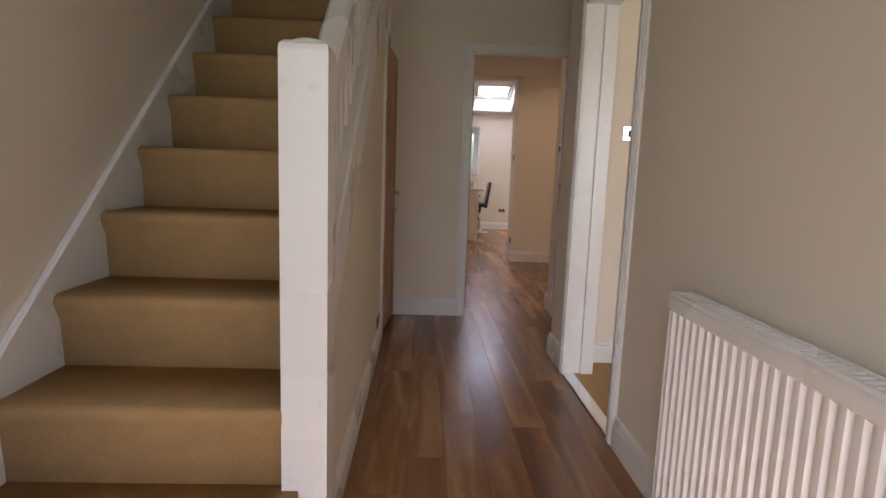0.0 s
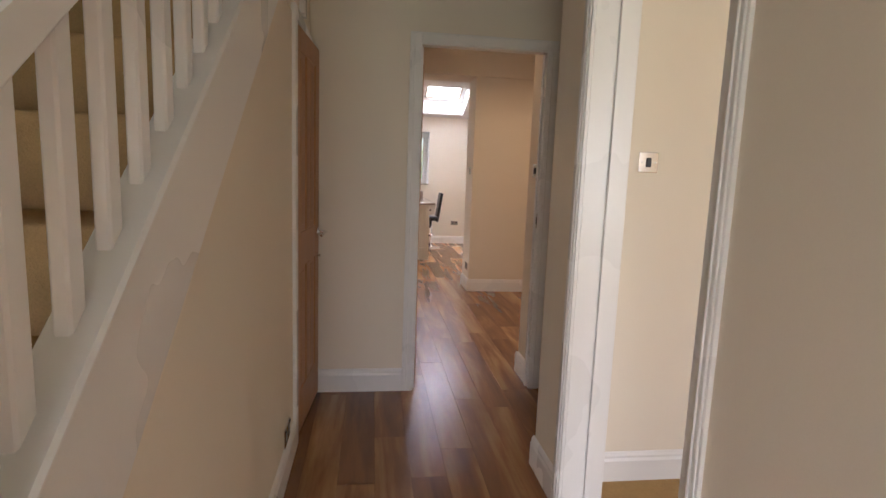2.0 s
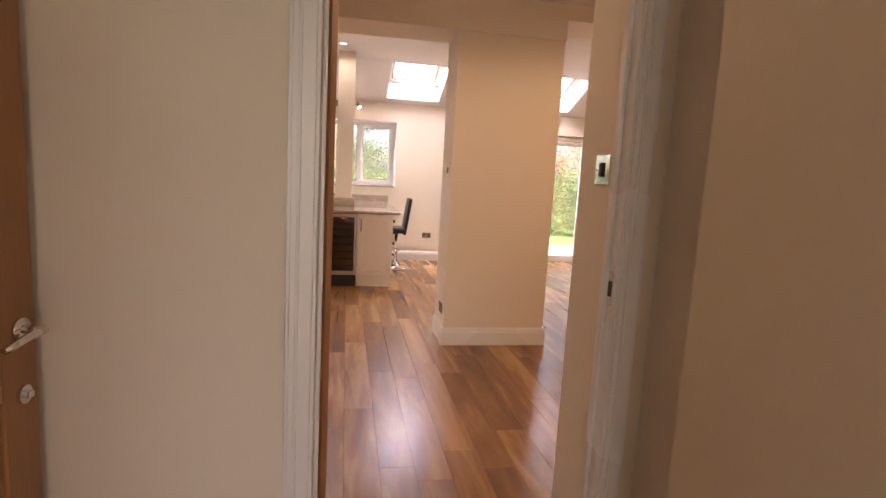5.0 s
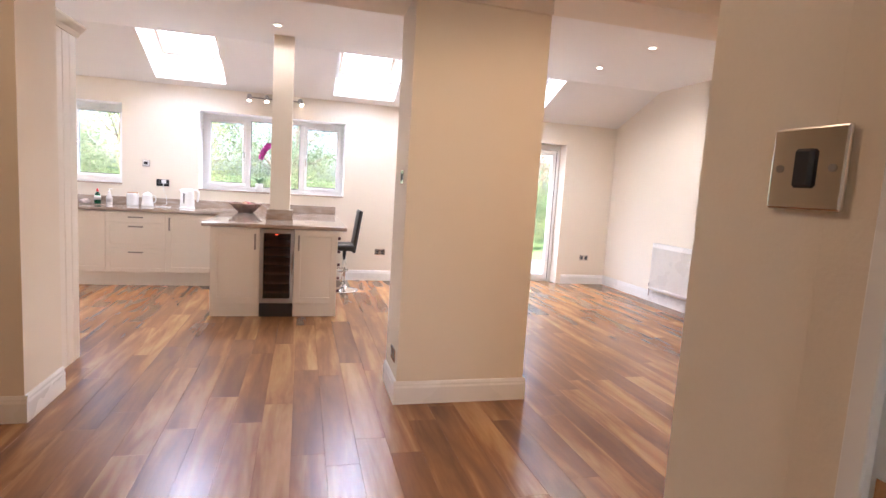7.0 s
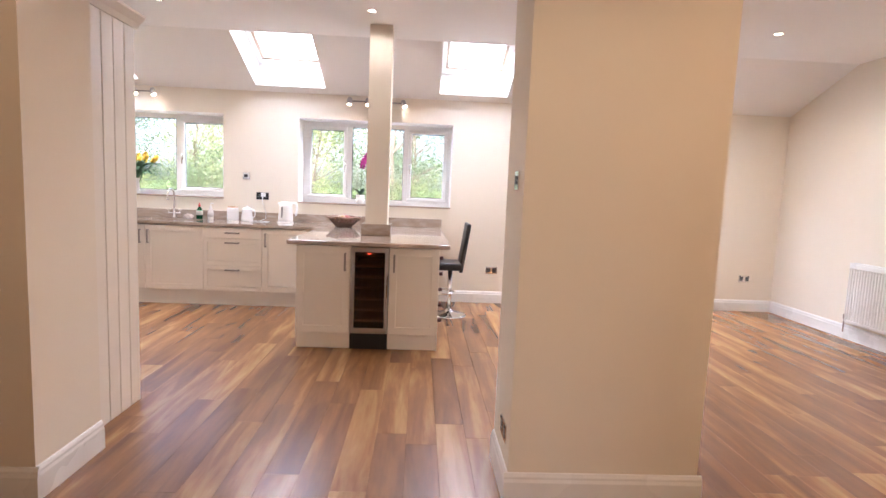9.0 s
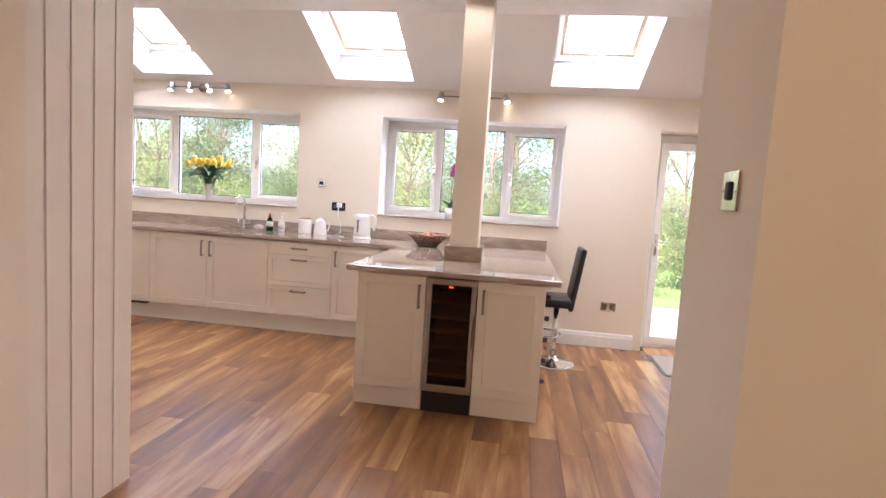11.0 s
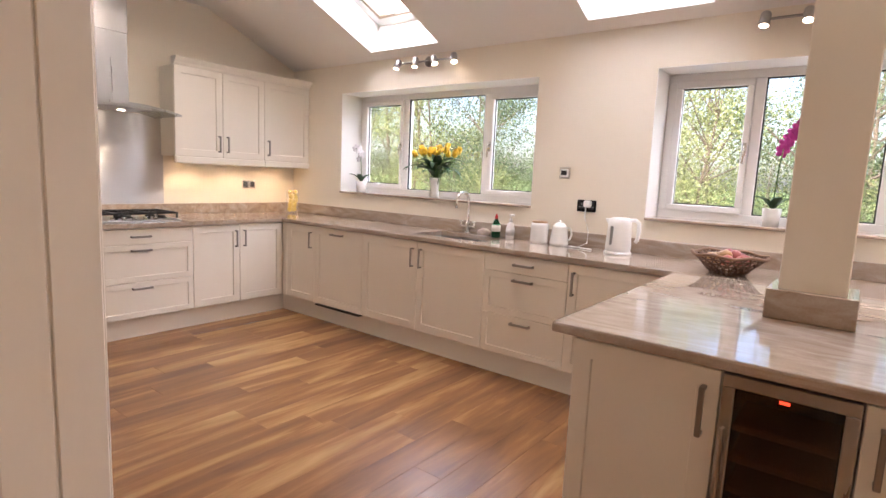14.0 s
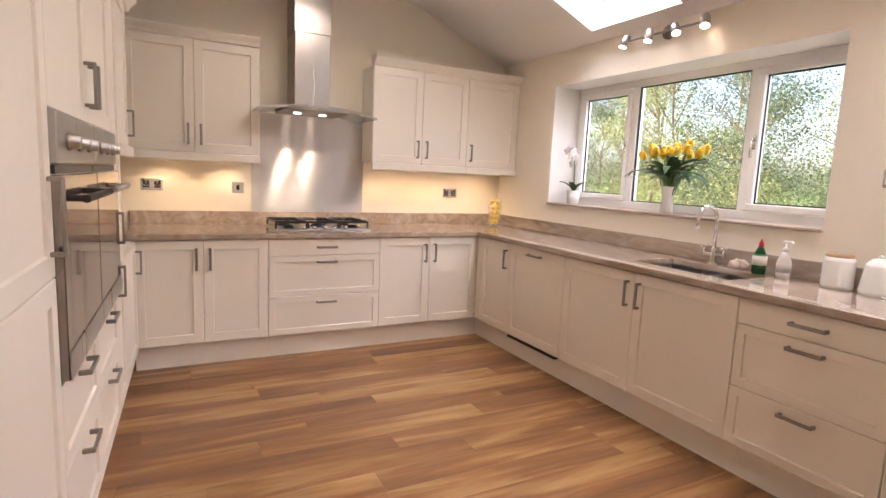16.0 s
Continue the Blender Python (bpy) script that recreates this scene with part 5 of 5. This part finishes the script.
def fruit_bowl():
    ob = thing("fruit_bowl", "dark woven pierced bowl of wax fruit on the worktop", "fruit bowl", (0.04, 10.98, W1))
    wicker = mat("dark_woven", (0.13, 0.065, 0.035), 0.5, grain=0.4, grain_scale=90, var=0.2, bump=1.0)
    part("base", lathe([(0.001, 0.0), (0.085, 0.0), (0.09, 0.008), (0.08, 0.016), (0.001, 0.012)], 28), wicker, ob, "", True)

    def wall(f, a):
        """A point of the bulging side: f runs from the foot to the rim."""
        rad = 0.085 + 0.075 * math.sin(f * 1.45) + 0.03 * f ** 4
        return (rad * math.cos(a), rad * math.sin(a), 0.008 + 0.10 * f + 0.006 * f * math.sin(6 * a))

    for turn in (-1, 1):
        for i in range(22):
            a = i * math.pi / 11
            part("strand", pipe([wall(k / 6, a + turn * 0.55 * k / 6) for k in range(7)], 0.0055, 5), wicker, ob, "", True)
    for f in (0.25, 0.5, 0.75):
        part("band", pipe([wall(f, i * math.pi / 16) for i in range(33)], 0.005, 5), wicker, ob, "", True)
    part("rim", pipe([wall(1.0, i * math.pi / 24) for i in range(49)], 0.009, 8), mat("rim_cane", (0.22, 0.12, 0.065), 0.5), ob, "", True)
    cols = (("red_fruit", (0.30, 0.03, 0.025)), ("yellow_fruit", (0.42, 0.24, 0.10)), ("pink_fruit", (0.38, 0.10, 0.08)))
    mats = [mat(n, c, 0.35, var=0.15, var_scale=12, grain=0.05) for n, c in cols]
    R = random.Random(3)
    for i in range(9):
        a = i * 2.4
        r = 0.085 if i < 6 else 0.03
        part("fruit", lathe([(0.001, -0.033), (0.02, -0.03), (0.036, -0.008), (0.036, 0.012), (0.02, 0.032), (0.006, 0.029), (0.001, 0.024)], 16), mats[i % 3], ob, "waxed apple", True, pose(r * math.cos(a), r * math.sin(a), 0.078 if i < 6 else 0.10, R.uniform(-30, 30), R.uniform(-30, 30)))


fruit_bowl()
jar = thing("lemon_jar", "tall glass jar filled with yellow lemons in the corner", "jar", (-4.25, 11.25, W1))
CLEAR = mat("clear_jar_glass", (0.95, 0.95, 0.95), 0.05)
CLEAR.node_tree.nodes["Principled BSDF"].inputs["Alpha"].default_value = 0.12
jp = part("glass_jar", lathe([(0.001, 0), (0.062, 0), (0.064, 0.01), (0.064, 0.24)], 28), CLEAR, jar, "", True)
jp.visible_shadow = False
LEMON = mat("lemon_peel", (0.72, 0.50, 0.06), 0.45, grain=0.05, grain_scale=120, bump=0.4)
for i in range(14):
    a = i * 2.2
    part("lemon", lathe([(0.001, -0.035), (0.009, -0.03), (0.024, -0.012), (0.025, 0.01), (0.01, 0.029), (0.001, 0.036)], 14), LEMON, jar, "yellow lemon", True, pose(0.029 * math.cos(a), 0.029 * math.sin(a), 0.045 + (i // 3) * 0.045, 70 * math.sin(i * 1.7), 60 * math.cos(i), 0))


# ---- flowers ----
STEM = mat("stem_green", (0.09, 0.17, 0.05), 0.5, var=0.1)
LEAFG = mat("tulip_leaf_green", (0.045, 0.11, 0.05), 0.45, var=0.15, var_scale=8, grain=0.08, grain_scale=60)
YELLOW = mat("tulip_yellow", (0.80, 0.50, 0.03), 0.5, var=0.12, var_scale=25)


def blade(length, width, curl, bm):
    """A folded strap leaf that rises along x and bends down."""
    n = 8
    rows = []
    for i in range(n + 1):
        f = i / n
        w = width * math.sin(math.pi * min(1, 0.08 + 0.92 * f)) ** 0.7 * (1 - f * 0.3)
        a = curl * f
        x = length * (math.sin(a) / curl if curl else f)
        z = length * (1 - math.cos(a)) / curl if curl else 0
        rows.append([bm.verts.new((x, s * w / 2, -z + (0.012 if s == 0 else 0) * -1)) for s in (-1, 0, 1)])
    for a, b in zip(rows, rows[1:]):
        for k in (0, 1):
            bm.faces.new((a[k], a[k + 1], b[k + 1], b[k]))


def tulips():
    ob = thing("flower_vase", "white vase of yellow tulips with drooping green leaves", "flower vase", (-2.56, 11.58, 1.183))
    part("vase", lathe([(0.001, 0), (0.042, 0), (0.046, 0.01), (0.038, 0.07), (0.04, 0.13), (0.052, 0.18), (0.049, 0.18), (0.036, 0.13), (0.03, 0.02), (0.001, 0.016)], 26), CERAMIC, ob, "glossy white vase", True)
    R = random.Random(8)
    for i in range(17):
        a = i * 2.399
        r = 0.03 + 0.13 * math.sqrt(i / 17)
        top = Vector((r * 1.65 * math.cos(a), r * 0.75 * math.sin(a), 0.455 - r * 0.40 + R.uniform(-0.025, 0.03)))
        stem = part("stem", pipe([(0.01 * math.cos(a), 0.01 * math.sin(a), 0.05), (top.x * 0.35, top.y * 0.35, 0.24), (top.x * 0.8, top.y * 0.8, top.z * 0.8), tuple(top)], 0.0045, 6), STEM, ob, "", True)
        bm = bmesh.new()
        for k in range(6):
            own = bmesh.new()
            bmesh.ops.create_uvsphere(own, u_segments=8, v_segments=6, radius=0.03)
            for v in own.verts:
                v.co = Vector((v.co.x * 0.38 + 0.014, v.co.y * 0.72, v.co.z * 1.15 + 0.02))
            bmesh.ops.rotate(own, cent=(0, 0, 0), matrix=Matrix.Rotation(k * math.pi / 3 + 0.2, 3, "Z"), verts=own.verts)
            join(bm, own)
        part("bloom", bm, YELLOW, stem, "yellow tulip bloom", True, Matrix.Translation(top) @ pose(0, 0, 0, R.uniform(-30, 30), math.degrees(math.atan2(top.x, 0.35)), 0))
    for i in range(28):
        a = i * 2.399 + 0.7
        bm = bmesh.new()
        blade(R.uniform(0.24, 0.36), 0.075, R.uniform(1.2, 2.3), bm)
        part("leaf", bm, LEAFG, ob, "", True, pose(0.015 * math.cos(a), 0.015 * math.sin(a), 0.19 + R.uniform(0, 0.11), 0, -R.uniform(35, 75), math.degrees(a)))


tulips()


def orchid(label, at, petal, pot_h, stem_h, seed):
    ob = thing("orchid", label, "orchid", at)
    part("pot", lathe([(0.001, 0), (0.045, 0), (0.055, pot_h), (0.051, pot_h), (0.043, 0.01), (0.001, 0.012)], 22), CERAMIC, ob, "white pot", True)
    part("compost", lathe([(0.001, pot_h - 0.012), (0.05, pot_h - 0.014)], 18), BARK, ob)
    R = random.Random(seed)
    for i in range(5):
        bm = bmesh.new()
        blade(0.15, 0.065, 1.2, bm)
        part("leaf", bm, LEAFG, ob, "", True, pose(0, 0, pot_h - 0.005, 0, -68, i * 72 + 10))
    pts = [(0, 0, pot_h), (0.01, 0, pot_h + stem_h * 0.5), (0.03, 0.0, pot_h + stem_h * 0.85), (0.07, 0.0, pot_h + stem_h), (0.13, 0, pot_h + stem_h * 0.95)]
    part("stem", pipe(pts, 0.004, 6), STEM, ob, "", True)
    for i in range(8):
        f = i / 7
        c = Vector((0.015 + 0.115 * f, R.uniform(-0.025, 0.025), pot_h + stem_h * (0.68 + 0.30 * math.sin(f * 1.7))))
        bm = bmesh.new()
        for k in range(5):
            own = bmesh.new()
            bmesh.ops.create_uvsphere(own, u_segments=8, v_segments=5, radius=0.024)
            for v in own.verts:
                v.co = Vector((v.co.x + 0.022, v.co.y * 0.75, v.co.z * 0.12))
            bmesh.ops.rotate(own, cent=(0, 0, 0), matrix=Matrix.Rotation(k * 2 * math.pi / 5, 3, "Z"), verts=own.verts)
            join(bm, own)
        part("bloom", bm, petal, ob, "", True, Matrix.Translation(c) @ pose(0, 0, 0, 80 + R.uniform(-25, 25), R.uniform(-25, 25), R.uniform(-40, 40)))
    return ob


orchid("white orchid with dark leaves in a white pot", (-3.52, 11.57, 1.183), mat("petal_white", (0.84, 0.80, 0.82), 0.5), 0.11, 0.34, 4).matrix_basis = pose(-3.54, 11.58, 1.183, 0, 0, -70)
orchid("magenta orchid in a white pot behind the post", (0.15, 11.57, 1.163), mat("petal_magenta", (0.50, 0.03, 0.28), 0.5), 0.11, 0.52, 6)


# ---- lamps on the wall, stool, mat ----
def spot_bar(x, label, n=4, at_y=NW):
    ob = thing("spotlight_bar", label, "spotlight", (x, at_y, 2.37), 0, "wall spotlight bars")
    part("backplate", lathe([(0.045, 0), (0.045, 0.018), (0.001, 0.022)], 22), NICKEL, ob, "", True, pose(0, 0, 0, 90))
    part("bar", tube((-0.33, -0.045, 0.0), (0.33, -0.045, 0.0), 0.008), NICKEL, ob)
    part("arm", tube((0, 0, 0), (0, -0.045, 0), 0.01), NICKEL, ob)
    R = random.Random(int(x * 10) + 70)
    for i in range(n):
        u = -0.32 + 0.64 * i / (n - 1)
        tilt = R.uniform(20, 45)
        head = part("head", lathe([(0.012, 0.055), (0.026, 0.05), (0.029, 0.035), (0.029, -0.04), (0.026, -0.042), (0.026, -0.03)], 20), STEEL, ob, "satin metal lamp head", True, pose(u, -0.075, -0.015, -tilt, R.uniform(-35, 35), 0))
        part("lens", lathe([(0.001, -0.031), (0.026, -0.031)], 18), LAMP, head, "glowing lamp face")
    spot_lamp("spotlight_beam", look((x + 0.28, at_y - 0.10, 2.33), (x + 0.42, at_y, 2.24)), 0.3, 90, (1, 0.8, 0.55))


spot_bar(-2.55, "satin metal four-lamp spotlight bar over the sink window")
spot_bar(0.34, "satin metal four-lamp spotlight bar behind the post")
spot_bar(3.35, "satin metal four-lamp spotlight bar over the glazed doors")

for y0, n in ((8.23, 2), (9.99, 3)):
    for k in range(n):
        y = y0 + (0.22 + 0.44 * k if n == 2 else 0.20 + 0.46 * k)
        ob = thing("cabinet_light", "small round lit lamp under the wall unit", "cabinet light", (WW + 0.19, y, WB - 0.001), 0, "lamps under the wall units")
        part("bezel", lathe([(0.03, 0), (0.034, -0.008), (0.026, -0.012), (0.024, -0.006)], 18), CHROME, ob, "", True)
        part("lens", lathe([(0.001, -0.008), (0.025, -0.008)], 16), LAMP, ob, "glowing lens")
        spot_lamp("cabinet_beam", look((WW + 0.19, y, WB - 0.02), (WW + 0.13, y, 0.9)), 1.7, 120, (1, 0.76, 0.44))


def bar_stool():
    ob = thing("bar_stool", "black leather high-backed bar stool on a chrome disc base", "bar stool", (1.30, 10.70, 0), 0)
    part("base", lathe([(0.001, 0), (0.19, 0), (0.195, 0.006), (0.18, 0.016), (0.06, 0.03), (0.035, 0.06), (0.03, 0.07)], 32), CHROME, ob, "chrome disc base", True, pose(-0.05, 0, 0))
    part("column", tube((-0.05, 0, 0.05), (-0.05, 0, 0.52), 0.024), CHROME, ob, "chrome gas column", True)
    ring = [(-0.12 + 0.12 * math.cos(a), 0.15 * math.sin(a), 0.26) for a in [i * math.pi / 10 for i in range(21)]]
    part("foot_ring", pipe(ring, 0.010, 8), CHROME, ob, "chrome footrest", True)
    part("seat", box(-0.27, 0.07, -0.20, 0.20, 0.52, 0.60, 0.03, seg=3), LEATHER, ob, "padded black leather seat", True)
    bm = box(-0.022, 0.022, -0.19, 0.19, 0, 0.53, 0.018, seg=3)
    part("backrest", bm, LEATHER, ob, "tall padded black leather back", True, pose(0.05, 0, 0.50, 0, 8, 0))


bar_stool()
matt = thing("door_mat", "flat beige-grey door mat by the glazed doors", "door mat", (2.75, 10.98, 0.0))
part("carpet_top", box(-0.55, 0.55, -0.30, 0.30, 0.001, 0.010, 0.004), mat("mat_pile", (0.27, 0.22, 0.18), 0.95, grain=0.15, grain_scale=250, bump=0.8), matt)
bm = bmesh.new()
for q in ((-0.575, 0.575, -0.325, -0.30), (-0.575, 0.575, 0.30, 0.325), (-0.575, -0.55, -0.30, 0.30), (0.55, 0.575, -0.30, 0.30)):
    box(*q, 0.001, 0.008, 0.002, bm)
part("border", bm, mat("mat_border", (0.10, 0.09, 0.08), 0.8), matt, "dark border")


# ---- plank floor ----
def plank_verts(x0, x1, y0, y1):
    c = 0.0011
    v = [(x, y, z) for z, i in ((-0.012, 0.0), (-c, 0.0), (0.0, c)) for x, y in ((x0 + i + 0.00015, y0 + i + 0.00015), (x1 - i - 0.00015, y0 + i + 0.00015), (x1 - i - 0.00015, y1 - i - 0.00015), (x0 + i + 0.00015, y1 - i - 0.00015))]
    f = [(8, 9, 10, 11)]
    for a in (0, 4):
        f += [(a + k, a + (k + 1) % 4, a + 4 + (k + 1) % 4, a + 4 + k) for k in range(4)]
    return v, f


PW, PLEN = 0.165, 1.24


def runs(x):
    """The stretches of y that are floored at x."""
    low = -1.6 if -0.36 < x < 1.30 else (4.32 if x > -2.6 else 7.5)
    return [(low, 11.62 if 2.15 < x < 4.56 else 11.43)]


R = random.Random(21)
shared = {}
far_v, far_f = [], []
for c in range(int((EW + 4.58) / PW) + 1):
    x0 = -4.58 + c * PW
    y = -1.6 - R.uniform(0, PLEN)
    while y < 11.7:
        for lo, hi in runs(x0 + PW / 2):
            xa, xb, ya, yb = x0, min(x0 + PW, EW), max(y, lo), min(y + PLEN, hi)
            if xb - xa < 0.01 or yb - ya < 0.01:
                continue
            if -2.05 < x0 < 2.0 and yb > -1.0:
                key = (round(xb - xa, 3), round(yb - ya, 3))
                if key not in shared:
                    v, f = plank_verts(-key[0] / 2, key[0] / 2, -key[1] / 2, key[1] / 2)
                    shared[key] = bpy.data.meshes.new("plank")
                    shared[key].from_pydata(v, [], f)
                    shared[key].materials.append(PLANK)
                ob = new("plank", shared[key])
                ob.location = ((xa + xb) / 2, (ya + yb) / 2, 0)
                ob.parent = FLOOR
            else:
                v, f = plank_verts(xa, xb, ya, yb)
                k = len(far_v)
                far_v += v
                far_f += [tuple(i + k for i in q) for q in f]
        y += PLEN
me = bpy.data.meshes.new("planks")
me.from_pydata(far_v, [], far_f)
me.materials.append(PLANK)
far = new("planks", me)
far.parent = FLOOR
far["kind"] = "stuff"
